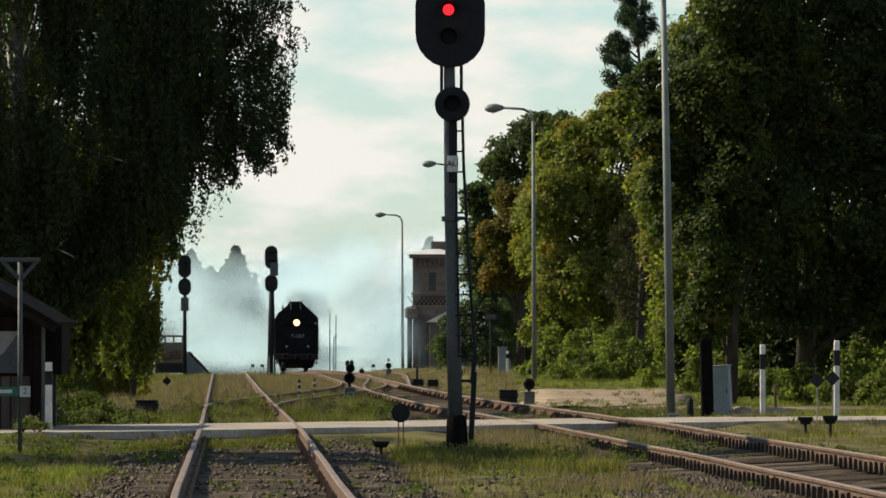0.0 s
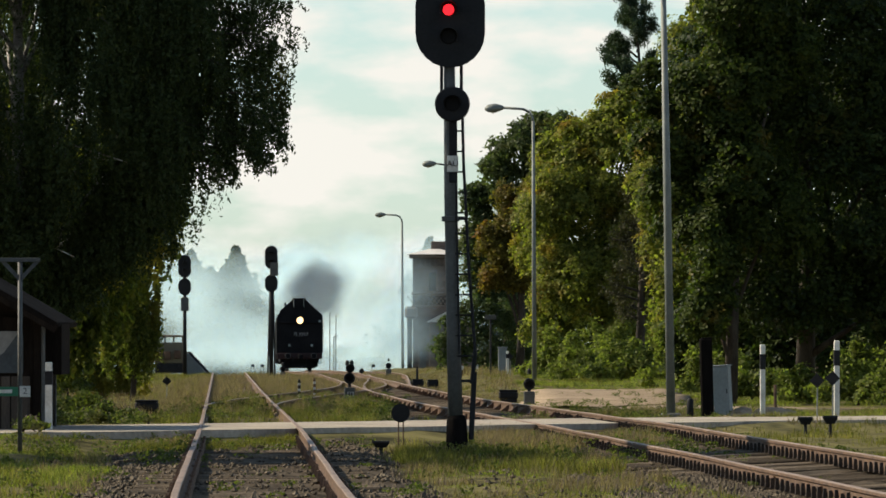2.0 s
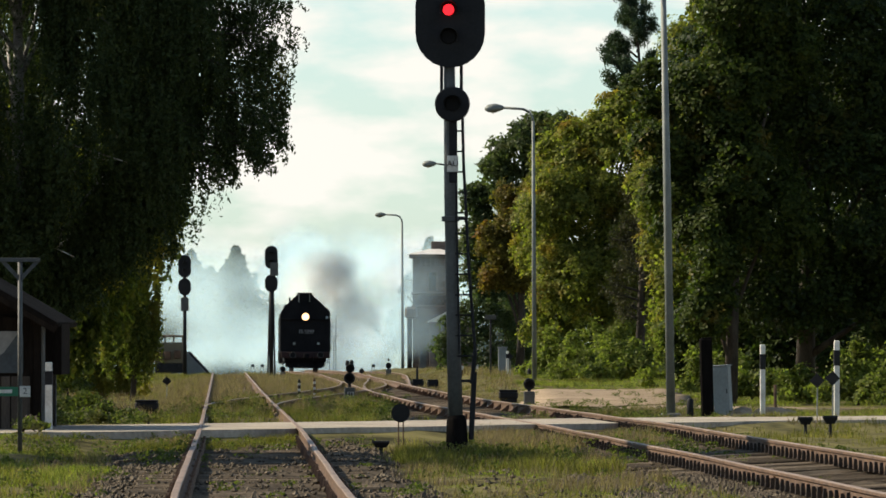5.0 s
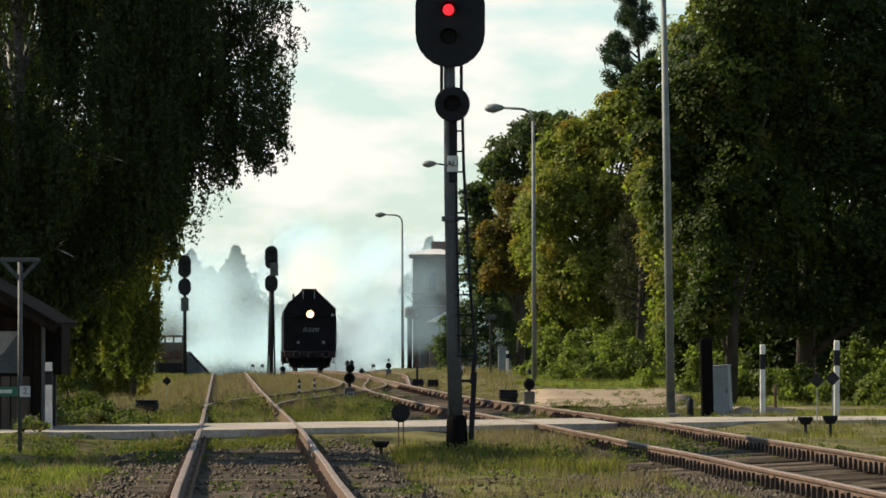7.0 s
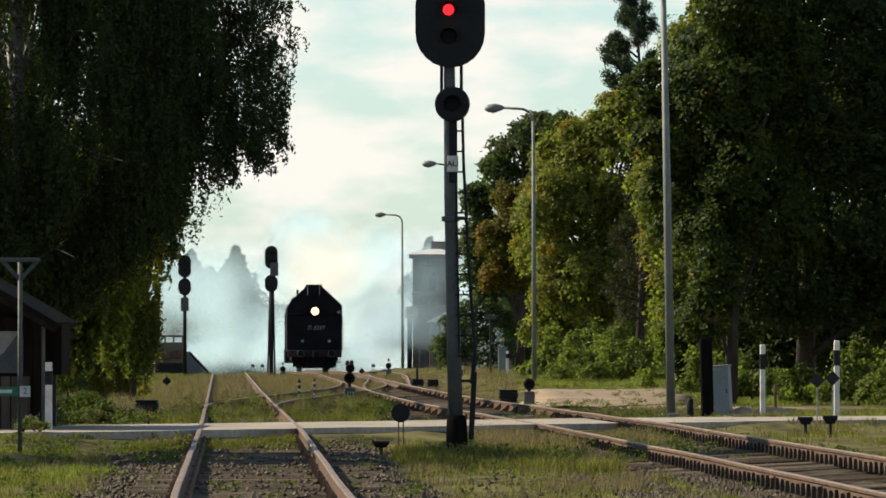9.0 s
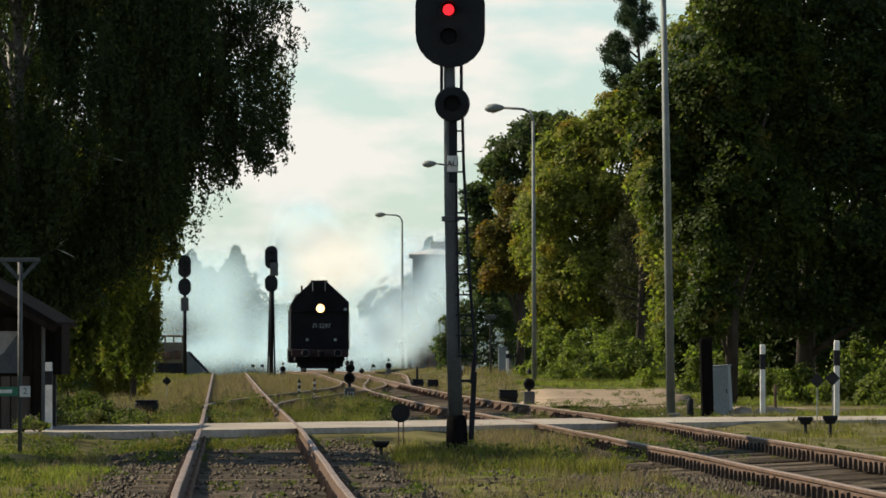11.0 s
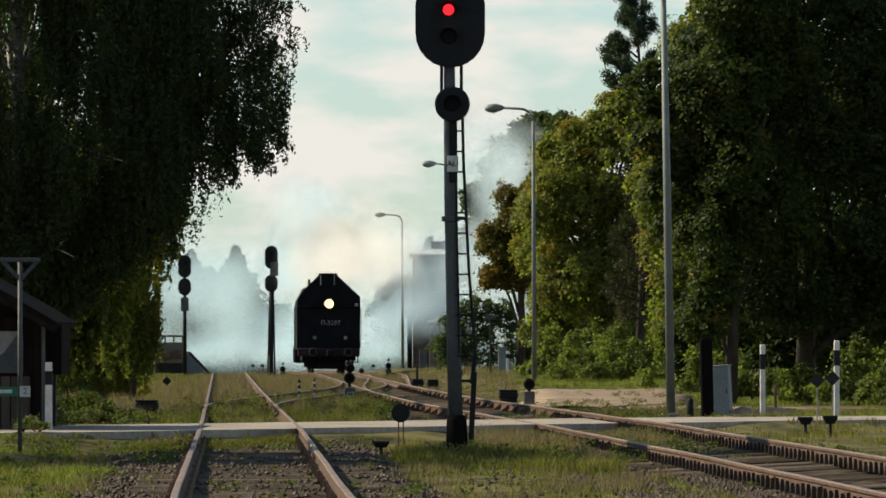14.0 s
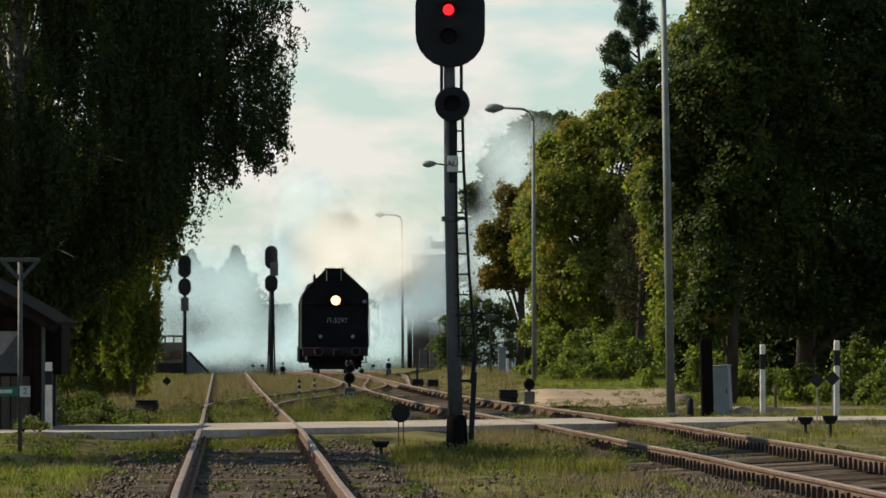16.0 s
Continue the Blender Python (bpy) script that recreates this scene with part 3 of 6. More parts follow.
def birch(name, label, x, y, height, profile, leaf, strands, per, mat, seed, group="", lean=0.0, half=1.0, girth=0.24, bark=None, tassels=0):
    """A weeping birch: trunk, limbs, and long hanging twigs strung with small leaves.
    profile: (height, reach) pairs of the crown's outer edge."""
    rnd = np.random.default_rng(seed)
    z0 = ground_z(x, y) - 0.05
    t = thing(name, label, "tree", (x, y, z0), group)
    hs, rs = [p[0] for p in profile], [p[1] for p in profile]
    limbs, centres, sizes = [], [], []
    trunk = ([(0, 0, 0), (0.15 + lean * 0.2, 0, height * 0.3), (lean * 0.6, 0.1, height * 0.65), (lean, 0, height)], girth, 0.03)
    bm_tw = bmesh.new()
    for i in range(34):
        h = rnd.uniform(0.25, 0.95) * height
        a = rnd.uniform(0, 2 * math.pi)
        reach = np.interp(h, hs, rs) * rnd.uniform(0.5, 0.95)
        tip = (lean * h / height + math.cos(a) * reach, math.sin(a) * reach * half, h - 0.1 * reach)
        b = (lean * h / height * 0.8, 0, max(0.5, h - 0.5 * reach - 0.6))
        limbs.append(([b, ((b[0] + tip[0]) / 2, (b[1] + tip[1]) / 2, h - 0.05 * reach + 0.2), tip], 0.06, 0.012))
    curtains = [(rnd.uniform(hs[0] + 0.6, hs[-1]), rnd.uniform(0, 2 * math.pi) if rnd.uniform() < 0.4 else rnd.uniform(math.pi, 2 * math.pi), rnd.uniform(0, 1) ** 0.42) for _ in range(strands // 26)]
    curtains = [(h, rnd.normal(-0.1, 0.4), 1 - 0.45 * rnd.uniform() ** 1.3) if i % 4 == 0 else (h, a, u) for i, (h, a, u) in enumerate(curtains)]
    # towards the rim the curtains stand apart, with sky between them
    curtains = [c for c in curtains if math.cos(c[1]) * c[2] < 0.76 or rnd.uniform() < 0.42]
    for i in range(strands):
        h, a, u = curtains[rnd.integers(0, len(curtains))]
        h, a, u = min(max(h + rnd.normal(0, 0.35), hs[0] + 0.3), hs[-1]), a + rnd.normal(0, 0.06), min(1.0, abs(u + rnd.normal(0, 0.035)))
        length = rnd.uniform(0.5, 2.2)
        low = max(hs[0] * rnd.uniform(0.75, 1.7), h - length)
        # hanging twigs stay within the outer edge all the way down
        low = min(low, h - 0.15)
        reach = min(np.interp(h, hs, rs), np.interp(low, hs, rs) + 0.15) * u * (1 + 0.05 * math.sin(3.1 * a + h * 1.7) + 0.07 * math.sin(9 * a + 2.3 * h))
        px, py = math.cos(a) * reach + lean * h / height, math.sin(a) * reach * half
        k = int(per * (h - low) / 1.4 * rnd.uniform(0.5, 1.3)) + 2
        s = rnd.uniform(0, 1, k)
        drift = rnd.normal(scale=0.10, size=2)
        c = np.stack([px + drift[0] * s + rnd.normal(scale=0.045, size=k), py + drift[1] * s + rnd.normal(scale=0.045, size=k), h - s * (h - low)], axis=1)
        centres.append(c)
        sizes.append(leaf * rnd.uniform(0.6, 1.25, size=k))
    # long tassels hang clear of the rim, with sky between them
    for _ in range(tassels):
        h, a = rnd.uniform(hs[0] + 3.3, hs[-1] * 0.75), rnd.normal(-0.1, 0.35)
        reach = np.interp(h - 0.5, hs, rs) * rnd.uniform(0.82, 1.02 + 0.012 * h)
        px, py = math.cos(a) * reach + lean * h / height, math.sin(a) * reach * half
        length, width = rnd.uniform(0.5, 0.8 if h < 6.6 else 1.4), rnd.uniform(0.06, 0.13)
        part("twig", tube([(px * 0.8, py * 0.8, h + 0.15), (px * 0.93, py * 0.93, h + 0.16), (px, py, h)], [0.012, 0.009, 0.005], 5), M_BARK, t)
        for _ in range(11):
            drop, k = length * rnd.uniform(0.4, 1.0), int(per * 0.6)
            s = rnd.uniform(0, 1, k) ** 0.8
            bx, by = rnd.normal(0, width, 2)
            sway = rnd.normal(0, 0.06)
            centres.append(np.stack([px + bx * (1 + 0.6 * s) + sway * s + rnd.normal(scale=0.03, size=k), py + by + rnd.normal(scale=0.03, size=k), h - s * drop], axis=1))
            sizes.append(leaf * rnd.uniform(0.6, 1.1, size=k))
    limbs_mesh(t, trunk, limbs, bark or M_BIRCH)
    leaves_mesh("crown", np.concatenate(centres), np.concatenate(sizes), mat, t, rnd, droop=1.4, narrow=0.8)
    return t


def conifer(name, label, x, y, height, spread, mat, seed, clear=0.35, count=9000, leaf=0.10, bark=None):
    """Trunk with whorls of boughs, each with tufts of needles."""
    rnd = np.random.default_rng(seed)
    z0 = ground_z(x, y) - 0.05
    t = thing(name, label, "tree", (x, y, z0))
    limbs, centres = [], []
    h = clear * height
    boughs = []
    while h < height * 0.99:
        f = (h / height - clear) / (1 - clear)
        for _ in range(3):
            a = rnd.uniform(0, 2 * math.pi)
            r = spread * (1.05 - f) * rnd.uniform(0.55, 1.1) + 0.25
            tip = np.array([math.cos(a) * r, math.sin(a) * r, h + 0.22 * r])
            limbs.append(([(0, 0, h), tuple(tip * np.array([0.5, 0.5, 1]) - np.array([0, 0, 0.1 * r])), tuple(tip)], 0.05, 0.012))
            boughs.append((np.array([0, 0, h]), tip))
        h += height * 0.045
    per = count // len(boughs)
    for b, tip in boughs:
        s = rnd.uniform(0.35, 1.05, per // 22 + 1)
        tufts = b + (tip - b) * s[:, None] + rnd.normal(scale=0.10, size=(len(s), 3))
        p = tufts[rnd.integers(0, len(s), per)] + rnd.normal(scale=0.11, size=(per, 3)) * np.array([1, 1, 1.3])
        centres.append(p)
    limbs_mesh(t, ([(0, 0, 0), (0.1, 0, height * 0.5), (0, 0, height)], 0.20, 0.03), limbs, bark or M_BARK, 6)
    c = np.concatenate(centres)
    leaves_mesh("crown", c, leaf * rnd.uniform(0.7, 1.3, len(c)), mat, t, rnd, narrow=0.35)
    return t


def pine_tree():
    """An old pine: crooked upswept boughs, each ending in dense round tufts of needles."""
    rnd = np.random.default_rng(31)
    x, y, height = 8.0, 270, 15.1
    t = thing("pine", "tall dark green pine with upswept boughs", "tree", (x, y, ground_z(x, y) - 0.05))
    limbs, centres = [], []
    for i in range(30):
        f = i / 29
        h = 8.2 + 6.7 * f
        a = math.pi + rnd.normal(0, 1.1) if i % 2 else rnd.uniform(0, 2 * math.pi)
        r = (2.3 - 1.8 * f) * rnd.uniform(0.6, 1.15)
        bend = np.array([-0.35 * f, 0, 0])
        b = np.array([0, 0, h - 0.4]) + bend
        tip = np.array([math.cos(a) * r, math.sin(a) * r, h + 0.55 * r]) + bend
        mid = (b + tip) / 2 - np.array([0, 0, 0.12 * r])
        limbs.append(([tuple(b), tuple(mid), tuple(tip)], 0.05, 0.015))
        for s_ in np.linspace(0.45, 1.05, 5):
            c = b + (tip - b) * s_ + rnd.normal(scale=0.09, size=3)
            e = rnd.normal(size=(150, 3))
            e /= np.linalg.norm(e, axis=1, keepdims=True)
            centres.append(c + e * rnd.uniform(0.05, 0.33, size=(150, 1)) * np.array([1, 1, 0.9]))
    limbs_mesh(t, ([(0, 0, 0), (0.1, 0, height * 0.5), (-0.32, 0, height - 0.2)], 0.20, 0.03), limbs, M_BARK, 6)
    c = np.concatenate(centres)
    leaves_mesh("crown", c, rnd.uniform(0.06, 0.12, len(c)), L_PINE, t, rnd, droop=-0.5, narrow=0.35)


def blades(name, label, zones, mat, seed):
    """Grass: single bent blades. zones: (x0, x1, y0, y1, number, low, high, test)."""
    rnd = np.random.default_rng(seed)
    vs, k = [], 0
    for x0, x1, y0, y1, num, lo, hi, keep in zones:
        made, tries = 0, 0
        while made < num and tries < num * 6:
            tries += 1
            cx, cy = rnd.uniform(x0, x1), rnd.uniform(y0, y1)
            dens = noise.noise((cx * 0.7, cy * 0.22, seed)) + 0.5 * noise.noise((cx * 2.1, cy * 0.8, seed + 3))
            if dens < rnd.uniform(-0.15, 0.45) or not keep(cx, cy):
                continue
            z = ground_z(cx, cy) - 0.02
            if abs(cx - along(SIDE, cy)) < 1.7 or abs(cx - along(MAIN, cy)) < 1.7:
                z = max(z, rail_z(cy) - 0.235)
            for _ in range(9):
                bx, by = cx + rnd.normal(0, 0.07), cy + rnd.normal(0, 0.12)
                h, w = rnd.uniform(lo, hi) * (0.75 + 0.5 * dens), rnd.uniform(0.005, 0.011)
                a, b = rnd.uniform(0, 3.14), rnd.normal(0, 0.35, 2) * h
                ca, sa = math.cos(a) * w, math.sin(a) * w
                vs += [(bx - ca, by - sa, z), (bx + ca, by + sa, z), (bx + b[0], by + b[1], z + h)]
            made += 9
    n = len(vs) // 3
    me = bpy.data.meshes.new(name)
    me.vertices.add(3 * n)
    me.vertices.foreach_set("co", np.asarray(vs, np.float32).ravel())
    me.loops.add(3 * n)
    me.loops.foreach_set("vertex_index", np.arange(3 * n, dtype=np.int32))
    me.polygons.add(n)
    me.polygons.foreach_set("loop_start", np.arange(0, 3 * n, 3, dtype=np.int32))
    me.update(calc_edges=True)
    me.materials.append(mat)
    return tagged(new(name, me), label, "grass", kind="stuff")


def off_tracks(x, y, gap=0.9):
    if y < 100:
        gap = 1.9 + 0.5 * noise.noise((x, y * 0.2, 4.0))
    if 170 < y < 217 and abs(x - (3.4 + (y - 172) * 0.024)) < 2.0:
        return False
    return abs(x - along(SIDE, y)) > gap and abs(x - along(MAIN, y)) > min(gap, 1.0) + 0.5 and abs(y - (117 + 1.35 * x)) > 4.6


def off_road(x, y):
    return abs(y - (117 + 1.35 * x)) > 5.0 and min(abs(abs(x - along(SIDE, y)) - 0.8), abs(abs(x - along(MAIN, y)) - 0.8)) > 0.12


# ---------------------------------------------------------------- the large structure
build_ground()
strip("road", [(-34, 71), (-8, 106), (5, 124), (13, 130), (34, 136)], 5.6, 0.1, M_ROAD, "worn pale asphalt road over the level crossing", "road", flat=True)
strip("dirt_lot", [(4.0, 174), (4.9, 198), (5.3, 215)], 4.6, 0.05, M_DIRT, "bare packed dirt yard beside the tracks", "dirt yard", 0.5, 3.0)
strip("footpath", [(4.5, 172), (8.0, 170), (16, 170), (30, 168)], 6.0, 0.03, M_DIRT, "sandy footpath through the verge", "path", 0.4, 1.5)

main_line = track("track_main", "rusty main line on sleepers with a slight cant", MAIN, 57, 560, 0.08, 0.5435, 300, 135)
rail_fittings(main_line, MAIN, 0.08)
track("track_siding", "overgrown siding with rusty rails and worn wooden sleepers", SIDE, 57, 350, 0.0, 0.60, 300, 104)
track("track_crossover", "rusty crossover between the two tracks", CROSSOVER, 152, 268, 0.0, 0.6, 60, 0)
track("track_station", "rusty station track leaving the main line", STATION_TRACK, 204, 426, 0.0, 0.6, 40, 0)


# ---------------------------------------------------------------- signals
def oval(w, top, bottom, k=12):
    """A shield with half-round ends, as (x, z)."""
    r = w / 2
    pts = [(r * math.cos(a), bottom + r + r * math.sin(a)) for a in (math.pi + math.pi * i / k for i in range(k + 1))]
    return pts + [(r * math.cos(a), top - r + r * math.sin(a)) for a in (math.pi * i / k for i in range(k + 1))]


def hood(bm, r, length, x, y, z):
    """A lamp hood: the upper three quarters of a tube, facing -y."""
    k = 12
    for r0 in (r,):
        a = [-0.6 + (math.pi + 1.2) * i / k for i in range(k + 1)]
        f = [bm.verts.new((x + r0 * math.cos(t), y - length * (0.6 + 0.4 * max(0, math.sin(t))), z + r0 * math.sin(t))) for t in a]
        b = [bm.verts.new((x + r0 * math.cos(t), y, z + r0 * math.sin(t))) for t in a]
        f2 = [bm.verts.new((x + (r0 - .012) * math.cos(t), y - length * (0.6 + 0.4 * max(0, math.sin(t))), z + (r0 - .012) * math.sin(t))) for t in a]
        b2 = [bm.verts.new((x + (r0 - .012) * math.cos(t), y, z + (r0 - .012) * math.sin(t))) for t in a]
        for i in range(k):
            bm.faces.new((f[i], f[i + 1], b[i + 1], b[i]))
            bm.faces.new((f2[i + 1], f2[i], b2[i], b2[i + 1]))
            bm.faces.new((f[i + 1], f[i], f2[i], f2[i + 1]))
    return bm


def main_signal():
    t = thing("railway_signal", "tall black railway signal on a grey mast showing red", "railway signal", (0.20, 94.5, -0.405))
    # mast leans a little; its foot is painted black
    part("mast", tube([(-0.02, 0, 0.5), (-0.06, 0, 2.2), (-0.10, 0, 3.9), (-0.12, 0, 6.8)], [0.105, 0.095, 0.085, 0.075], 16), M_MAST, t, smooth=True)
    part("mast_foot", tube([(0.0, 0, 0.0), (0.0, 0, 0.16), (-0.01, 0, 0.68), (-0.015, 0, 0.76)], [0.18, 0.165, 0.14, 0.115], 16), M_TAR, t, "black tarred mast foot", smooth=True)
    part("clamp", lathe([(0.10, 0), (0.125, 0.005), (0.125, 0.07), (0.10, 0.075)], 16, -0.095, 0, 3.46), M_MAST, t)
    head = part("signal_head", plate(oval(0.97, 6.95, 5.60), 0.05, -0.10, -0.16), M_BLACK, t)
    housing = bmesh.new()
    box(0.36, 0.22, 1.0, -0.10, 0.0, 5.8, 0.03, bm=housing)
    part("lamp_housing", housing, M_BLACK, head)
    for z in (6.03, 6.405, 6.75):
        part("lamp_hood", hood(bmesh.new(), 0.13, 0.24, -0.12, -0.16, z), M_BLACK, head)
    for z in (6.03, 6.75):
        part("lens", disc(0.1, 0.02, -0.12, -0.185, z), M_LENS, head)
    part("red_lens", disc(0.078, 0.02, -0.125, -0.20, 6.405), M_REDGLOW, head, "glowing red lens")
    low = part("lower_head", disc(0.245, 0.16, -0.07, -0.26, 5.09, 28), M_BLACK, t)
    hd = bmesh.new()
    hood(hd, 0.13, 0.22, -0.07, -0.26, 5.09)
    part("lamp_hood", hd, M_BLACK, low)
    part("lens", disc(0.1, 0.012, -0.07, -0.272, 5.09), M_LENS, low)
    for dx in (-0.15, 0.125):
        part("bracket", box(0.045, 0.05, 0.5, -0.07 + dx, -0.05, 5.2, 0.008), M_BLACK, t)
    part("bracket", box(0.09, 0.06, 0.9, -0.07, -0.1, 4.0, 0.01), M_BLACK, t)
    part("bracket", box(0.30, 0.06, 0.05, 0.0, -0.02, 3.48, 0.01), M_BLACK, t)
    # ladder stile standing off the mast, with rungs
    part("ladder_stile", tube([(0.07, -0.05, 5.0), (0.085, -0.05, 4.3), (0.16, -0.05, 2.8), (0.25, -0.05, 1.62)], 0.021, 8), M_BLACK, t)
    part("ladder_stile", tube([(-0.02, -0.11, 5.0), (-0.01, -0.11, 3.5), (0.03, -0.11, 1.62)], 0.016, 8), M_BLACK, t)
    for i in range(12):
        z = 4.72 - 0.285 * i
        x = float(np.interp(z, [1.62, 2.8, 4.3, 5.0], [0.25, 0.16, 0.085, 0.07]))
        part("ladder_rung", tube([(-0.03, -0.08, z), (x, -0.05, z)], 0.014, 6), M_BLACK, t)
    part("ladder_leg", box(0.075, 0.06, 0.95, 0.19, -0.02, 0.42, 0.01, ry=3), M_BLACK, t)
    part("ladder_leg", tube([(0.25, -0.05, 1.66), (0.20, -0.03, 1.2)], 0.03, 8), M_BLACK, t)
    part("bracket", box(0.2, 0.05, 0.04, 0.10, -0.02, 1.22, 0.008), M_BLACK, t)
    sign = part("name_plate", box(0.155, 0.012, 0.225, -0.065, -0.135, 4.15, 0.004), M_WHITE, t, "small white enamel name plate")
    lettering("lettering", "AÜ", 0.115, M_BLACK, sign, (-0.065, -0.146, 4.26))
    return t


def far_signal(x, y, kind, ladder, raised):
    g = rail_z(y) - 0.3 + raised
    t = thing("railway_signal", "distant black railway signal on a slim mast", "railway signal", (x, y, g), "distant signals")
    part("mast", tube([(0, 0, -raised), (0, 0, 6.4)], [0.12, 0.085], 12), M_BLACK, t, smooth=True)
    head = part("signal_head", plate(oval(0.72, 6.95, 5.65), 0.12, 0.0, -0.16), M_BLACK, t)
    for z in (6.05, 6.5):
        part("lamp_hood", hood(bmesh.new(), 0.13, 0.24, 0, -0.16, z), M_BLACK, head)
    part("lower_head", plate(oval(0.72, 5.62 - 0.3 * ladder, 4.65 - 0.3 * ladder), 0.12, 0.0, -0.16), M_BLACK, t)
    part("relay_box", box(0.46, 0.2, 0.78, 0.16 * ladder, -0.12, 3.75 + 1.5 * ladder, 0.03), M_MAST, t)
    if ladder:
        part("ladder_stile", tube([(-0.06, 0, 5.0), (-0.20, 0, -raised)], 0.05, 8), M_BLACK, t)
        part("ladder_stile", tube([(0.10, 0, 5.0), (0.20, 0, -raised)], 0.05, 8), M_BLACK, t)
        for i in range(12):
            z = 0.4 + 0.38 * i
            w = 0.20 - 0.028 * z
            part("ladder_rung", tube([(-w, 0, z), (w, 0, z)], 0.014, 6), M_BLACK, t)
    return t


M_PALELABEL = material("faded_label_enamel", (0.25, 0.25, 0.23), (0.42, 0.42, 0.39), 6.0, 0.7, 0.2, fine=40.0)


def dwarf_signal(x, y, height, double, label):
    g = ground_z(x, y) - 0.02
    t = thing("dwarf_signal", label, "railway signal", (x, y, g), "dwarf signals")
    part("base", box(0.30, 0.30, height * 0.40, 0, 0, 0, 0.02), M_MAST, t, "dark concrete base block")
    part("stem", lathe([(0.05, 0), (0.05, height * 0.2)], 10, 0, 0, height * 0.4), M_BLACK, t)
    for i in range(2 if double else 1):
        z = height * (0.60 if not i else 0.82)
        h = part("lamp_head", disc(0.16 - 0.03 * i, 0.22, 0.0 + 0.02 * i, -0.12, z, 18), M_BLACK, t)
        hd = bmesh.new()
        hood(hd, 0.12, 0.18, 0.02 * i, -0.12, z)
        part("lamp_hood", hd, M_BLACK, h)
        part("lens", disc(0.09, 0.01, 0.02 * i, -0.13, z), M_LENS, h)
    if double:
        plate_ = part("label_plate", box(0.17, 0.012, 0.13, 0.03, -0.157, height * 0.2, 0.003), M_PALELABEL, t, "small faded white label")
        for k in range(2):
            part("lettering", box(0.045, 0.006, 0.09, -0.005 + 0.07 * k, -0.166, height * 0.2 + 0.02, 0.001), M_BLACK, plate_)
    for dx in (-0.06, 0.06) if double else (0,):
        part("cap", lathe([(0.055, 0), (0.06, 0.10), (0.03, 0.15)], 10, dx, 0, height * 0.88), M_BLACK, t)
    return t


main_signal()
far_signal(-14.7, 386, 0, 0, 0.0)
far_signal(-9.62, 380, 0, 1, 0.42)
dwarf_signal(-2.62, 190, 1.27, True, "black twin dwarf signal on a concrete block")
dwarf_signal(2.34, 184, 0.98, False, "black dwarf signal on a concrete block")
dwarf_signal(-8.6, 364, 0.75, False, "small distant black dwarf signal")
dwarf_signal(-2.85, 355, 0.85, False, "small distant black dwarf signal")


# ---------------------------------------------------------------- lamp posts
def lamp_post(x, y, height, r, label, arm=1.1, block=False, lean=-0.05):
    g = ground_z(x, y) - 0.03
    t = thing("street_lamp", label, "street lamp", (x, y, g), "lamp posts")
    part("pole", tube([(0, 0, 0), (lean * 0.5, 0, height * 0.5), (lean, 0, height - 0.45)], [r, r * 0.85, r * 0.6], 12), M_STEEL, t, smooth=True)
    top = height - 0.5
    pts = [(lean, 0, top), (lean - 0.02, 0, top + 0.18), (-0.18, 0, top + 0.36), (-0.40, 0, top + 0.47), (-arm, 0, top + 0.52)]
    part("arm", tube(pts, r * 0.55, 10), M_STEEL, t, smooth=True)
    bm = bmesh.new()
    rings = []
    for s, w, h in ((0, 0.06, 0.06), (0.10, 0.13, 0.11), (0.30, 0.19, 0.17), (0.55, 0.16, 0.14), (0.66, 0.05, 0.05)):
        rings.append([bm.verts.new((-arm - s, w * math.cos(a), top + 0.52 - 0.05 * s + h * math.sin(a))) for a in (2 * math.pi * i / 10 for i in range(10))])
    for a, b in zip(rings, rings[1:]):
        for i in range(10):
            bm.faces.new((a[i], a[(i + 1) % 10], b[(i + 1) % 10], b[i]))
    bm.faces.new(rings[0]), bm.faces.new(rings[-1])
    bmesh.ops.recalc_face_normals(bm, faces=bm.faces)
    lum = part("luminaire", bm, M_STEEL, t, "grey cobra-head lamp", smooth=True)
    part("glass_bowl", lathe([(0.02, -0.08), (0.10, -0.03), (0.11, 0.0)], 12, -arm - 0.38, 0, top + 0.40), M_WHITE, lum)
    if block:
        part("foot_block", box(0.42, 0.42, 0.24, 0.0, 0, -0.05, 0.03), M_MAST, t, "low dark concrete foot block")
    return t


lamp_post(4.80, 142.7, 9.9, 0.095, "tall galvanised lamp post on a concrete foot", block=True, lean=-0.17)
lamp_post(3.24, 240, 9.72, 0.085, "tall galvanised lamp post with a curved arm")
lamp_post(0.43, 320, 9.78, 0.085, "distant galvanised lamp post with a curved arm", arm=0.75)
lamp_post(-2.55, 430, 9.85, 0.10, "far slim lamp post with a curved arm")


# ---------------------------------------------------------------- lineside things
def banded_post(x, y, height, label, r=0.055):
    g = ground_z(x, y) - 0.03
    t = thing("marker_post", label, "marker post", (x, y, g), "banded marker posts")
    part("post", box(2 * r, 2 * r, height, 0, 0, 0, 0.012), M_WHITE, t)
    part("black_band", box(2 * r + 0.01, 2 * r + 0.01, height * 0.2, 0, 0, height * 0.68, 0.01), M_BLACK, t, "black painted band")
    return t


def diamond_sign(x, y, height, size, label):
    g = ground_z(x, y) - 0.03
    t = thing("diamond_marker", label, "railway marker", (x, y, g), "diamond markers")
    part("stem", tube([(0, 0, 0), (0.01, 0, height)], 0.014, 8), M_STEEL, t)
    d = size * 0.7
    part("plate", plate([(-d, 0), (0, -d), (d, 0), (0, d)], 0.012, 0, -0.02, height - 0.02), M_BLACK, t)
    return t


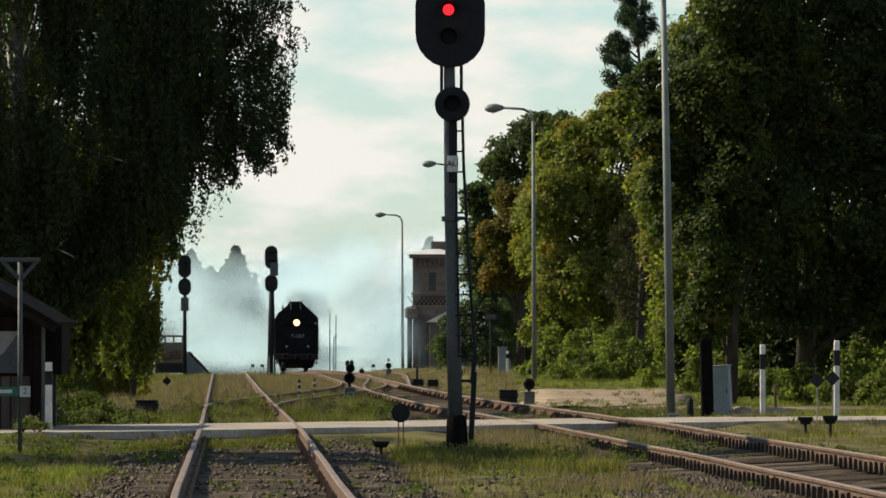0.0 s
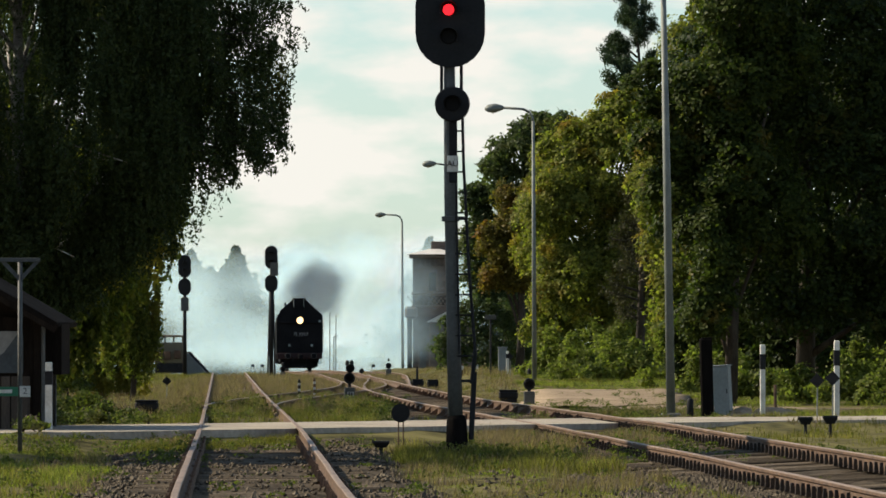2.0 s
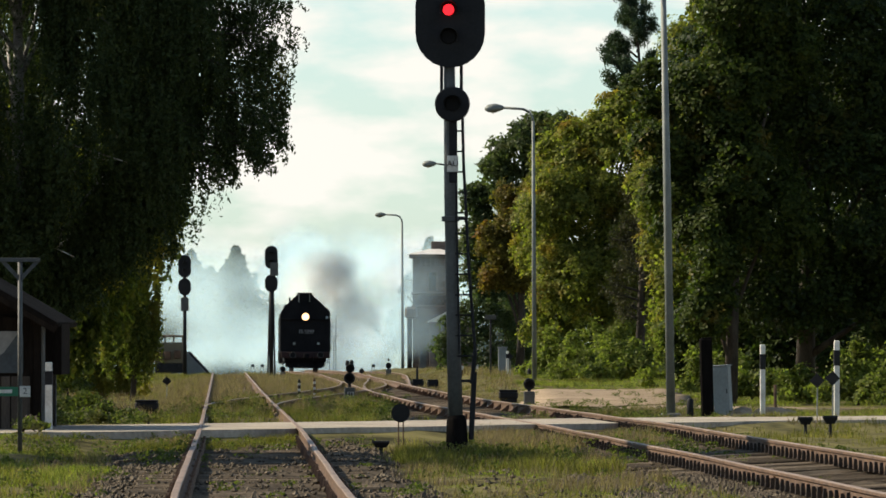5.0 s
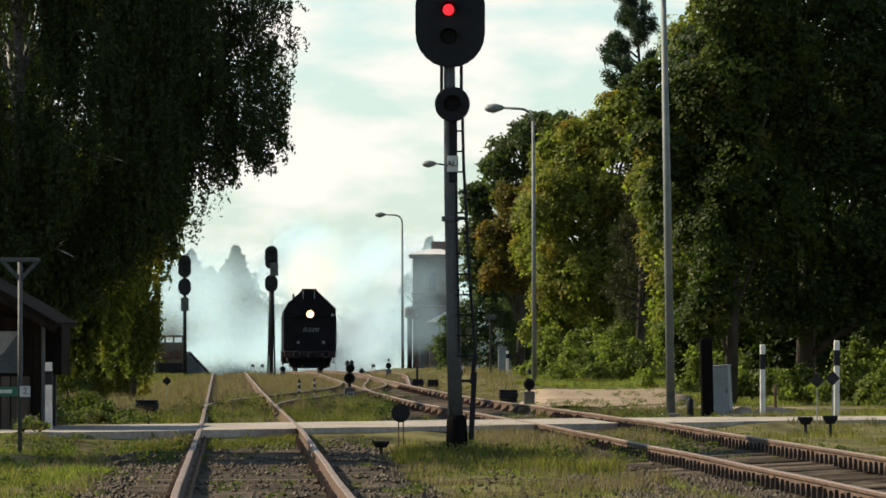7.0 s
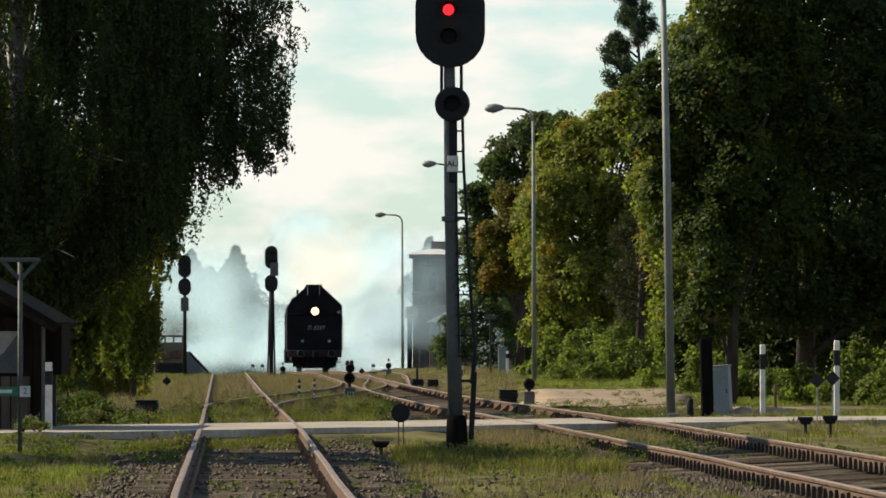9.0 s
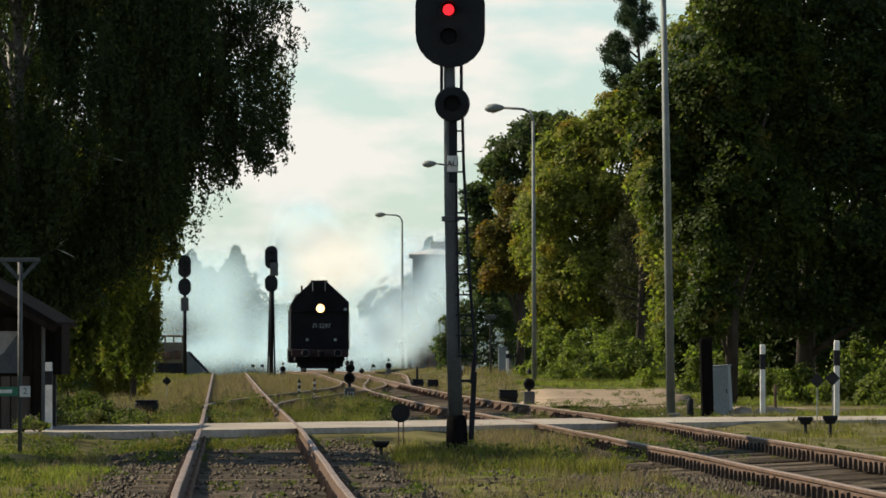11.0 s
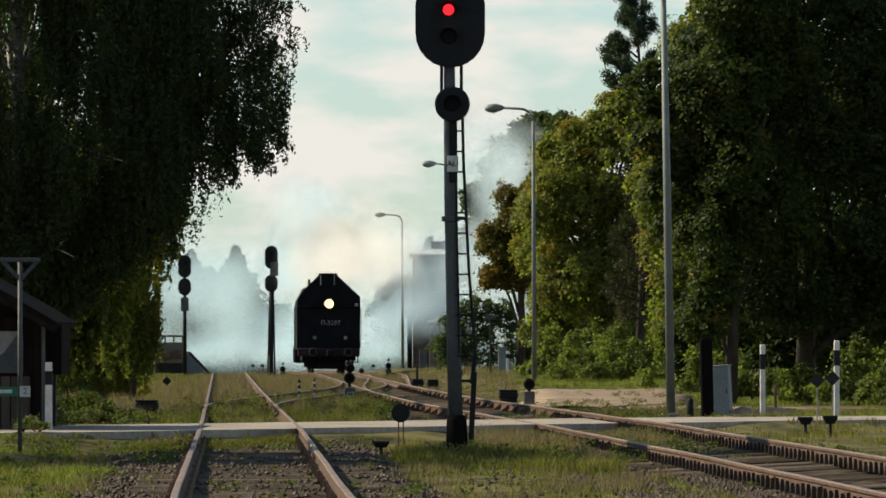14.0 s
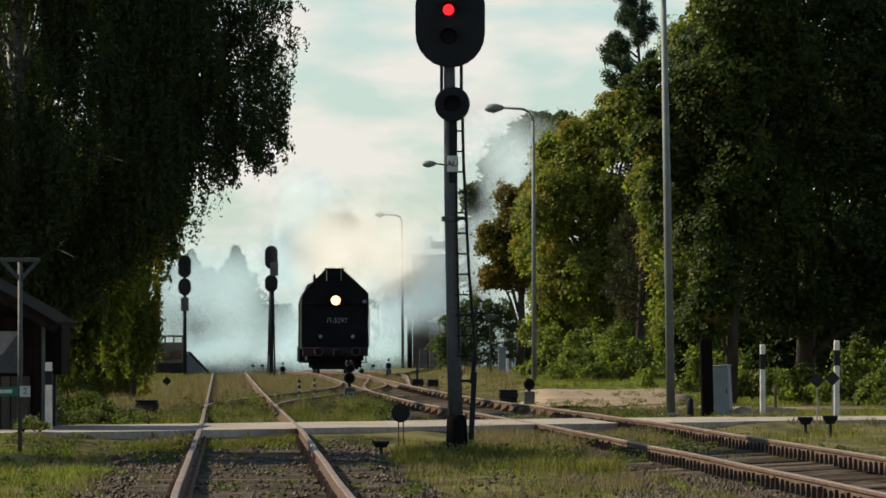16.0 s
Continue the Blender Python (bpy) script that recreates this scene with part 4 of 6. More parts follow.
def cable_post(x, y, height, label="black cable terminal box on a short post"):
    g = ground_z(x, y) - 0.03
    t = thing("cable_terminal", label, "cable box", (x, y, g), "cable terminals")
    part("post", lathe([(0.028, 0), (0.028, height * 0.7)], 10), M_BLACK, t)
    bm = bmesh.new()
    a = [bm.verts.new((sx * 0.07, sy * 0.06, height * 0.66)) for sx, sy in ((-1, -1), (1, -1), (1, 1), (-1, 1))]
    b = [bm.verts.new((sx * 0.125, sy * 0.10, height * 0.92)) for sx, sy in ((-1, -1), (1, -1), (1, 1), (-1, 1))]
    c = [bm.verts.new((sx * 0.115, sy * 0.09, height)) for sx, sy in ((-1, -1), (1, -1), (1, 1), (-1, 1))]
    for p, q in ((a, b), (b, c)):
        for i in range(4):
            bm.faces.new((p[i], p[(i + 1) % 4], q[(i + 1) % 4], q[i]))
    bm.faces.new(c), bm.faces.new(list(reversed(a)))
    part("box", bm, M_BLACK, t)
    part("lid_clasp", box(0.03, 0.03, 0.06, -0.115, -0.05, height * 0.86, 0.005), M_BLACK, t)
    return t


def point_machine(x, y, label="low black point machine beside the rails", w=0.9):
    g = ground_z(x, y)
    t = thing("point_machine", label, "point machine", (x, y, g), "point machines")
    part("foot", box(w * 0.9, 0.4, 0.12, 0, 0, 0, 0.01), M_BLACK, t)
    part("case", box(w, 0.45, 0.22, 0, 0, 0.10, 0.04), M_BLACK, t)
    part("lid", box(w * 0.96, 0.42, 0.05, 0, 0, 0.315, 0.02), M_BLACK, t)
    return t


banded_post(6.6, 140, 1.62, "white square post with a black band")
banded_post(7.75, 133.5, 1.56, "white square post with a black band at the road edge")
banded_post(-6.22, 107, 1.14, "white post with a black band by the hut")
banded_post(1.45, 290, 1.05, "distant white post with a black band")
banded_post(2.55, 268, 0.95, "distant white post with a black band")
diamond_sign(6.92, 125.5, 0.80, 0.20, "dark diamond marker plate on a thin stem")
diamond_sign(7.18, 125.0, 0.84, 0.20, "dark diamond marker plate on a thin stem")
diamond_sign(-8.35, 205, 0.62, 0.20, "small dark diamond marker in the grass")
diamond_sign(-3.6, 300, 0.55, 0.20, "small dark diamond marker by the points")
diamond_sign(2.6, 262, 0.75, 0.18, "small dark diamond marker by the verge")
cable_post(6.12, 114.5, 0.38)
cable_post(6.48, 113.5, 0.40)
cable_post(-0.88, 96.5, 0.28)
point_machine(1.86, 193, w=0.55)
point_machine(-0.95, 256, w=0.45)
point_machine(-0.38, 252, w=0.42)
point_machine(-6.9, 158, "dark point machine by the siding", 0.55)


def bollards():
    t = thing("bollard", "short round black bollard", "bollard", (5.12, 140.5, ground_z(5.12, 140.5) - 0.03))
    part("post", lathe([(0.07, 0), (0.07, 0.48), (0.055, 0.52), (0.02, 0.54)], 14), M_BLACK, t, smooth=True)
    t = thing("timber_post", "thick black tarred timber post, slightly leaning", "post", (5.52, 140.8, ground_z(5.52, 140.8) - 0.03))
    part("post", box(0.26, 0.24, 1.78, -0.02, 0, 0, 0.03, ry=-1.6, rz=0), M_TAR, t)
    part("cap", box(0.22, 0.2, 0.03, -0.045, 0, 1.772, 0.01, ry=-1.6), M_TAR, t)
    t = thing("relay_cabinet", "grey-green steel relay cabinet leaning to one side", "cabinet", (5.95, 143.5, ground_z(5.95, 143.5) - 0.03), turn=-14)
    t.rotation_euler = (0, radians(-3.2), radians(-14))
    part("body", box(0.34, 0.34, 1.10, 0, 0, 0.05, 0.015), M_GREYBOX, t)
    part("plinth", box(0.38, 0.38, 0.08, 0, 0, 0, 0.01), M_CONCRETE, t)
    part("door", box(0.29, 0.014, 0.98, 0, -0.178, 0.11, 0.004), M_GREYBOX, t)
    part("roof", box(0.38, 0.38, 0.035, 0, 0, 1.15, 0.01), M_GREYBOX, t)
    part("handle", box(0.02, 0.03, 0.09, 0.13, -0.195, 0.58, 0.005), M_BLACK, t)
    t = thing("relay_cabinet", "distant grey steel lineside cabinet", "cabinet", (2.42, 275, ground_z(2.42, 275) - 0.03))
    part("body", box(0.36, 0.34, 1.02, 0, 0, 0.05, 0.015), M_GREYBOX, t)
    part("roof", box(0.42, 0.40, 0.04, 0, 0, 1.07, 0.01), M_GREYBOX, t)
    t = thing("iron_post", "thin rusty iron post", "post", (7.35, 150, ground_z(7.35, 150)))
    part("post", tube([(0, 0, 0), (0, 0, 0.72)], 0.035, 8), M_RUST, t)
    t = thing("iron_post", "thin dark iron post in the verge", "post", (1.86, 265, ground_z(1.86, 265)))
    part("post", tube([(0, 0, 0), (0, 0, 2.2)], 0.04, 8), M_BLACK, t)
    part("sign_board", box(0.45, 0.02, 0.18, 0, -0.05, 2.15, 0.005), M_MAST, t)
    t = thing("iron_post", "dark iron post near the points", "post", (-1.0, 262, ground_z(-1.0, 262)))
    part("post", tube([(0, 0, 0), (0, 0, 0.8)], 0.045, 8), M_BLACK, t)
    t = thing("lineside_cabinet", "dark grey cabinet near the platform", "cabinet", (-1.2, 400, ground_z(-1.2, 400)))
    part("body", box(0.42, 0.4, 1.15, 0, 0, 0, 0.02), M_MAST, t)
    part("roof", box(0.48, 0.46, 0.05, 0, 0, 1.15, 0.01), M_MAST, t)
    for dx, y in ((-4.2, 198), (-3.85, 203)):
        t = thing("striped_stake", "short stake with black and pale bands", "stake", (dx, y, ground_z(dx, y)), "striped stakes")
        part("stake", box(0.07, 0.07, 0.66, 0, 0, 0, 0.01), M_BLACK if dx < -4 else M_RUST, t)
        for i in range(3):
            part("band", box(0.08, 0.08, 0.07, 0, 0, 0.15 + 0.17 * i, 0.006), M_WHITE, t)
    # a round sign seen from behind, on two thin legs
    t = thing("round_sign", "grey round track sign on two thin legs", "sign", (-0.62, 99, ground_z(-0.62, 99) - 0.02))
    part("plate", disc(0.135, 0.014, 0, -0.02, 0.62), M_BLACK, t)
    for dx in (-0.03, 0.04):
        part("leg", tube([(dx, 0, 0), (dx, 0, 0.62)], 0.010, 6), M_RUST, t)
    for x, y in ((-8.8, 330), (-9.4, 335), (-3.35, 326)):
        t = thing("marker_trestle", "tiny dark marker board on crossed legs", "railway marker", (x, y, rail_z(y) - 0.28), "marker trestles")
        for s in (-1, 1):
            part("leg", tube([(0.16 * s, 0, 0), (0.05 * s, 0, 0.62)], 0.014, 6), M_STEEL, t)
        part("board", box(0.17, 0.03, 0.13, 0, 0, 0.58, 0.01), M_BLACK, t)


bollards()


def gravel_heaps():
    for x, y, w, h in ((6.3, 143.6, 0.5, 0.26), (7.05, 144.6, 0.6, 0.30), (5.9, 142.2, 0.35, 0.15)):
        t = thing("gravel_heap", "low heap of pale gravel at the road edge", "gravel heap", (x, y, ground_z(x, y) - 0.03), "gravel heaps")
        rnd = np.random.default_rng(int(x * 100))
        bm = bmesh.new()
        bmesh.ops.create_icosphere(bm, subdivisions=4, radius=1.0)
        for v in bm.verts:
            v.co.z = max(v.co.z, -0.05)
            k = 1 + 0.22 * noise.noise(v.co * 2.1 + Vector((x, y, 0))) + 0.08 * noise.noise(v.co * 9)
            v.co = Vector((v.co.x * w * k, v.co.y * 0.6 * k, v.co.z * h * k))
        part("mound", bm, M_DIRT, t)
        vs, fs = [], []
        for _ in range(90):
            a, r = rnd.uniform(0, 6.28), rnd.uniform(0.5, 1.15)
            px, py, q = w * r * math.cos(a), 0.6 * r * math.sin(a), rnd.uniform(0.015, 0.04)
            pz, k = h * max(0.05, 1 - r * r) * 0.9, len(vs)
            vs += [(px + q, py, pz), (px, py + q, pz), (px - q, py, pz), (px, py - q, pz), (px, py, pz + q), (px, py, pz - q)]
            fs += [(k, k + 1, k + 4), (k + 1, k + 2, k + 4), (k + 2, k + 3, k + 4), (k + 3, k, k + 4), (k + 1, k, k + 5), (k, k + 3, k + 5), (k + 3, k + 2, k + 5), (k + 2, k + 1, k + 5)]
        sheet("loose_gravel", vs, fs, M_BALLAST, t)["kind"] = "stuff"


gravel_heaps()


def odds():
    t = thing("fallen_branch", "dead dark branch lying in the grass", "branch", (-0.12, 98, ground_z(-0.12, 98) + 0.02))
    part("stem", tube([(-0.16, 0, 0.02), (-0.05, 0.1, 0.10), (0.02, 0.1, 0.06), (0.20, 0.0, 0.03)], [0.02, 0.028, 0.02, 0.012], 7), M_BARK, t)
    part("twig", tube([(-0.05, 0.1, 0.10), (-0.14, 0.1, 0.16)], [0.014, 0.006], 6), M_BARK, t)
    t = thing("wheel_stop", "low red painted wheel stop beside the crossing", "wheel stop", (-0.52, 128.5, ground_z(-0.52, 128.5)))
    part("shoe", plate([(-0.24, 0), (0.24, 0), (0.22, 0.05), (0.08, 0.12), (-0.1, 0.13), (-0.22, 0.07)], 0.3), material("faded_red_paint", (0.16, 0.03, 0.025), (0.30, 0.07, 0.05), 3.0, 0.7, 0.2), t)
    t = thing("leaning_marker", "leaning rusty marker post with a pale band", "marker post", (0.58, 250, ground_z(0.58, 250)))
    part("post", box(0.14, 0.1, 0.85, 0, 0, 0, 0.02, ry=8), M_RUST, t)
    part("pale_band", box(0.15, 0.11, 0.16, 0.09, 0, 0.62, 0.01, ry=8), M_WHITE, t)


odds()


def station_sign():
    t = thing("crossing_sign", "grey steel sign post with a bracketed top board", "sign post", (-6.05, 97, ground_z(-6.05, 97) - 0.03))
    part("post", tube([(0, 0, 0), (0, 0, 2.82)], 0.034, 10), M_MAST, t, smooth=True)
    part("top_board", box(0.62, 0.03, 0.06, -0.02, -0.04, 2.76, 0.005), M_MAST, t)
    for s in (-1, 1):
        part("brace", plate([(0.03 * s, 2.50), (0.28 * s, 2.76), (0.20 * s, 2.76), (0.03 * s, 2.58)], 0.02, 0, -0.03), M_MAST, t)
    g = part("street_plate", box(0.62, 0.012, 0.135, -0.33, -0.05, 0.84, 0.003), material("green_enamel", (0.02, 0.12, 0.06), (0.03, 0.17, 0.09), 2.0, 0.5, 0.1), t, "green enamel direction plate")
    part("worn_writing", box(0.42, 0.006, 0.05, -0.32, -0.058, 0.885, 0.001), M_WHITE, g)
    n = part("number_plate", box(0.155, 0.012, 0.155, 0.075, -0.05, 0.83, 0.003), M_WHITE, t, "small white plate")
    lettering("lettering", "2", 0.13, M_MAST, n, (0.075, -0.06, 0.91))


station_sign()


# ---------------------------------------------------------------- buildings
# Dark boards, felt and panels of the hut carry the trees' shade.
M_BOARD = material("shade_darkened_boards", (0.007, 0.0055, 0.0045), (0.024, 0.018, 0.014), 1.2, 0.9, 0.5, fine=20.0, streak=(4, 4, 0.4), vary=0.25, spec=0.02)
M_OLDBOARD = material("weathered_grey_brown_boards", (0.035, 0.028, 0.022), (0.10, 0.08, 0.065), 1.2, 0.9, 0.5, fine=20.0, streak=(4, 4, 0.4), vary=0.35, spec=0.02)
M_TARFELT = material("shade_darkened_felt", (0.006, 0.005, 0.0045), (0.017, 0.014, 0.012), 1.2, 0.95, 0.5, fine=15.0, spec=0.02)
M_GREYWALL = material("shaded_blue_grey_panel", (0.045, 0.052, 0.056), (0.085, 0.095, 0.10), 1.0, 0.9, 0.3, fine=14.0, spec=0.02)
M_PALEWALL = material("shaded_white_panel", (0.16, 0.16, 0.155), (0.26, 0.26, 0.25), 1.0, 0.9, 0.3, fine=14.0, spec=0.02)
M_TIMBERWALL = material("grey_brown_timber_cladding", (0.07, 0.055, 0.045), (0.15, 0.12, 0.10), 0.8, 0.9, 0.4, fine=9.0, streak=(1, 1, 3))
M_ROOFTIN = material("sunlit_tin_roof", (0.45, 0.42, 0.38), (0.62, 0.58, 0.52), 0.8, 0.6, 0.2, fine=8.0)
M_WINDOW = material("dark_window_glass", (0.012, 0.014, 0.016), (0.03, 0.034, 0.038), 1.0, 0.1, 0.0)


def hut():
    x0, x1, y0, y1 = -9.9, -6.30, 108, 113
    g = ground_z(-7, 109) - 0.05
    t = thing("trackside_hut", "small boarded hut with a felt roof, tree shade in its colours", "hut", (-0.18, 0, g - 0.08))
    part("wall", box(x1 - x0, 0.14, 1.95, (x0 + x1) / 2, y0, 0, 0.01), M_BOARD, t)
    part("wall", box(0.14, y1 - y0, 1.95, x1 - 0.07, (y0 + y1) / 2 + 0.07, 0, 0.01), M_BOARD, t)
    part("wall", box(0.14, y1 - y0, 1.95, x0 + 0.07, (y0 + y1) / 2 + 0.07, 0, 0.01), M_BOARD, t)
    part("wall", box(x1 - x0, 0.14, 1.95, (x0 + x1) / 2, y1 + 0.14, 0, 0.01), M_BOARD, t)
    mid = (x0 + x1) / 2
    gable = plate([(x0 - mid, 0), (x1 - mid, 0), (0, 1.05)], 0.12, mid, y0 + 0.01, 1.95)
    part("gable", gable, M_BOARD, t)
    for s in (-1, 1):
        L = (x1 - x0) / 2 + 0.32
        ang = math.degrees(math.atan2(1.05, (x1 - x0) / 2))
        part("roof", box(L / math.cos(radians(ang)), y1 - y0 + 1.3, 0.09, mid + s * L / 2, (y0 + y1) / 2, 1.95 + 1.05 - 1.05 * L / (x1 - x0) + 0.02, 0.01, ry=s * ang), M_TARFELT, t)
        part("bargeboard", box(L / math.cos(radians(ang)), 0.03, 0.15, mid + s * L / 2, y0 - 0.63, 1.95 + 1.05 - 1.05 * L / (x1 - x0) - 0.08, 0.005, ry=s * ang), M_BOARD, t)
    # boards of the front wall, below a pale panel
    w = 0.16
    for i in range(int((x1 - x0) / w)):
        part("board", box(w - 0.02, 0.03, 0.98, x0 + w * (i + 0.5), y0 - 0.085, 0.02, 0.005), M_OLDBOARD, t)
    part("wall_panel", box(0.72, 0.03, 0.62, -6.86, y0 - 0.09, 1.05, 0.01), M_GREYWALL, t, "blue-grey panel darkened to stand in for shade")
    part("wall_panel", plate([(-0.45, 1.06 - g), (-0.2, 1.06 - g), (0.10, 1.29 - g), (0.34, 1.62 - g), (-0.45, 1.62 - g)], 0.02, -6.90, y0 - 0.11, 0), M_PALEWALL, t, "white panel greyed to stand in for shade")
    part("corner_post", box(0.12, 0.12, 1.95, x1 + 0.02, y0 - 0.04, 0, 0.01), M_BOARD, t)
    part("drainpipe", tube([(x1 + 0.12, y0 - 0.1, 1.9), (x1 + 0.12, y0 - 0.1, 0.2)], 0.03, 8), M_MAST, t)
    # lean-to at the side
    part("annex_wall", box(0.34, 2.4, 0.86, x1 + 0.18, y0 + 2.2, 1.02, 0.01), M_BOARD, t)
    part("annex_leg", tube([(x1 + 0.12, y0 + 1.05, 0), (x1 + 0.12, y0 + 1.05, 1.04)], 0.018, 8), M_MAST, t)
    part("annex_leg", tube([(x1 + 0.12, y0 + 3.3, 0), (x1 + 0.12, y0 + 3.3, 1.04)], 0.018, 8), M_MAST, t)


def station():
    y = 480
    g = rail_z(y) - 0.3
    t = thing("station_building", "old two-storey timber station with a squat tower", "station", (0, 0, g))
    cx, w, d = -0.6, 3.1, 3.2
    part("tower_wall", box(w, d, 8.4, cx, y + d / 2, 0, 0.02), M_TIMBERWALL, t)
    part("belt", box(w + 0.2, d + 0.2, 0.16, cx, y + d / 2, 4.8, 0.03), M_TIMBERWALL, t)
    part("belt", box(w + 0.2, d + 0.2, 0.14, cx, y + d / 2, 5.72, 0.03), M_TIMBERWALL, t)
    part("cornice", box(w + 0.5, d + 0.5, 0.28, cx, y + d / 2, 8.3, 0.05), M_TIMBERWALL, t)
    for i in range(9):
        part("corbel", box(0.15, 0.2, 0.45, cx - w / 2 + 0.17 + i * (w - 0.34) / 8, y - 0.1, 7.75, 0.02), M_TIMBERWALL, t)
    for i in range(10):
        for s in (-1, 1):
            part("lattice", box(0.06, 0.03, 0.95, cx - w / 2 + 0.2 + i * (w - 0.4) / 9, y - 0.02, 4.88, 0.005, ry=38 * s), M_BOARD, t)
    win = part("window", box(0.72, 0.08, 1.5, cx - 0.15, y - 0.03, 5.88, 0.01), M_TIMBERWALL, t)
    part("pane", box(0.5, 0.02, 1.3, cx - 0.15, y - 0.08, 5.98, 0.003), M_WINDOW, win)
    bm = bmesh.new()
    a = [bm.verts.new(p) for p in ((cx - w / 2 - 0.4, y - 0.4, 8.56), (cx + w / 2 + 0.4, y - 0.4, 8.56), (cx + w / 2 + 0.4, y + d + 0.4, 8.56), (cx - w / 2 - 0.4, y + d + 0.4, 8.56))]
    b = [bm.verts.new(p) for p in ((cx - 0.4, y + 1.2, 8.95), (cx + 0.4, y + 1.2, 8.95), (cx + 0.4, y + d - 1.2, 8.95), (cx - 0.4, y + d - 1.2, 8.95))]
    for i in range(4):
        bm.faces.new((a[i], a[(i + 1) % 4], b[(i + 1) % 4], b[i]))
    bm.faces.new(b), bm.faces.new(list(reversed(a)))
    part("roof", bm, M_ROOFTIN, t, "sunlit tin roof")
    part("chimney", box(1.4, 0.6, 1.0, cx + 0.45, y + 1.9, 8.5, 0.03), M_TIMBERWALL, t)
    # low wing with a pitched roof before it, and the porch
    part("wing_wall", box(3.4, 4.0, 3.75, cx + 1.35, y - 2.1, 0, 0.02), M_TIMBERWALL, t)
    bm = bmesh.new()
    p = [(-0.15, -4.3, 3.75), (3.5, -4.3, 3.75), (3.5, 0, 3.75), (-0.15, 0, 3.75), (1.7, -4.3, 4.7), (1.7, 0, 4.7)]
    v = [bm.verts.new((cx - 0.45 + q[0], y + q[1], q[2])) for q in p]
    for f in ((0, 4, 5, 3), (1, 2, 5, 4), (0, 1, 4), (3, 5, 2), (0, 3, 2, 1)):
        bm.faces.new([v[i] for i in f])
    part("wing_roof", bm, M_ROOFTIN, t, "sunlit tin roof")
    part("porch_roof", box(0.9, 3.0, 0.85, cx - w / 2 - 0.1, y + 0.6, 4.0, 0.15), M_TIMBERWALL, t)
    part("porch_post", box(0.35, 0.35, 4.05, cx - w / 2 - 0.2, y - 0.6, 0, 0.02), M_BOARD, t)
    for i in range(2):
        wn2 = part("window", box(0.5, 0.06, 1.3, cx + 0.2 + 1.1 * i, y - 4.13, 1.0, 0.01), M_TIMBERWALL, t)
        part("pane", box(0.36, 0.02, 1.1, cx + 0.2 + 1.1 * i, y - 4.17, 1.1, 0.003), M_WINDOW, wn2)


def railcar():
    """A yellow wagon standing far off behind the signal."""
    y = 420
    t = thing("wagon", "yellow track wagon with an open cab, dulled to stand in for haze", "wagon", (-16.95, y, rail_z(y) - 0.2), turn=2)
    # Yellow dulled and darkened here to paint the smoke haze over it.
    m = material("haze_dulled_yellow_paint", (0.085, 0.075, 0.05), (0.15, 0.13, 0.085), 1.0, 0.7, 0.2)
    part("body", box(1.9, 6, 1.3, 0, 3, 0.7, 0.06), m, t)
    part("underframe", box(1.8, 6, 0.6, 0, 3, 0.1, 0.05), M_BLACK, t)
    part("cab", box(1.7, 2.0, 0.22, 0, 1.2, 1.6, 0.04), m, t)
    for dx in (-0.81, -0.27, 0.27, 0.81):
        for dy in (0.3, 2.1):
            part("cab_post", box(0.09, 0.09, 0.55, dx, dy, 1.8, 0.01), m, t)
    part("roof", box(1.9, 2.3, 0.12, 0, 1.2, 2.33, 0.05), M_RUST, t)
    for dx in (-0.62, -0.1, 0.5):
        part("tool_box", box(0.4, 0.25, 0.5, dx, -0.1, 0.95 + 0.1 * dx, 0.03), M_RUST, t)
    for dx in (-0.7, 0.7):
        part("buffer", disc(0.16, 0.2, dx, -0.2, 0.55, 16), M_BLACK, t)
    h = thing("covered_heap", "grey sheeted heap beside the wagon", "heap", (-16.1, 424, rail_z(424) - 0.3))
    part("sheet_cover", plate([(-0.15, 0), (1.45, 0), (1.05, 0.5), (0.45, 1.1), (0.1, 1.5), (-0.15, 1.5)], 6.0), M_GREYBOX, h)
    for k in range(5):
        part("rope", tube([(-0.15, 1.2 * k - 0.01, 1.52), (0.12, 1.2 * k - 0.01, 1.52), (0.48, 1.2 * k - 0.01, 1.12), (1.08, 1.2 * k - 0.01, 0.52), (1.48, 1.2 * k - 0.01, 0.0)], 0.02, 6), M_BLACK, h)
    for x, top, arm in ((-8.35, 4.6, 0.0), (-8.05, 2.9, 0.35), (-7.9, 4.4, 0.0)):
        p = thing("signal_pole", "far thin dark pole beside the line", "pole", (x, 500, rail_z(500) - 0.3), "far thin poles")
        part("pole", tube([(0, 0, 0), (0.01, 0, top)], 0.035, 8), M_MAST, p)
        if arm:
            part("arm", tube([(0, 0, top - 0.05), (arm, 0, top + 0.02)], 0.03, 6), M_MAST, p)


hut()
station()
railcar()


# ---------------------------------------------------------------- locomotive
M_NUMBER = material("pale_number_paint", (0.17, 0.17, 0.17), (0.27, 0.27, 0.27), 3.0, 0.6, 0.1)


def wheel(parent, x, y, r):
    w = part("wheel", lathe([(r, 0), (r, 0.10), (r * 0.82, 0.12), (r * 0.3, 0.10), (r * 0.25, 0.16), (0.05, 0.17)], 22, m=pose(x, y, r, 0, 90 if x > 0 else -90, 0)), M_LOCO, parent)
    return w


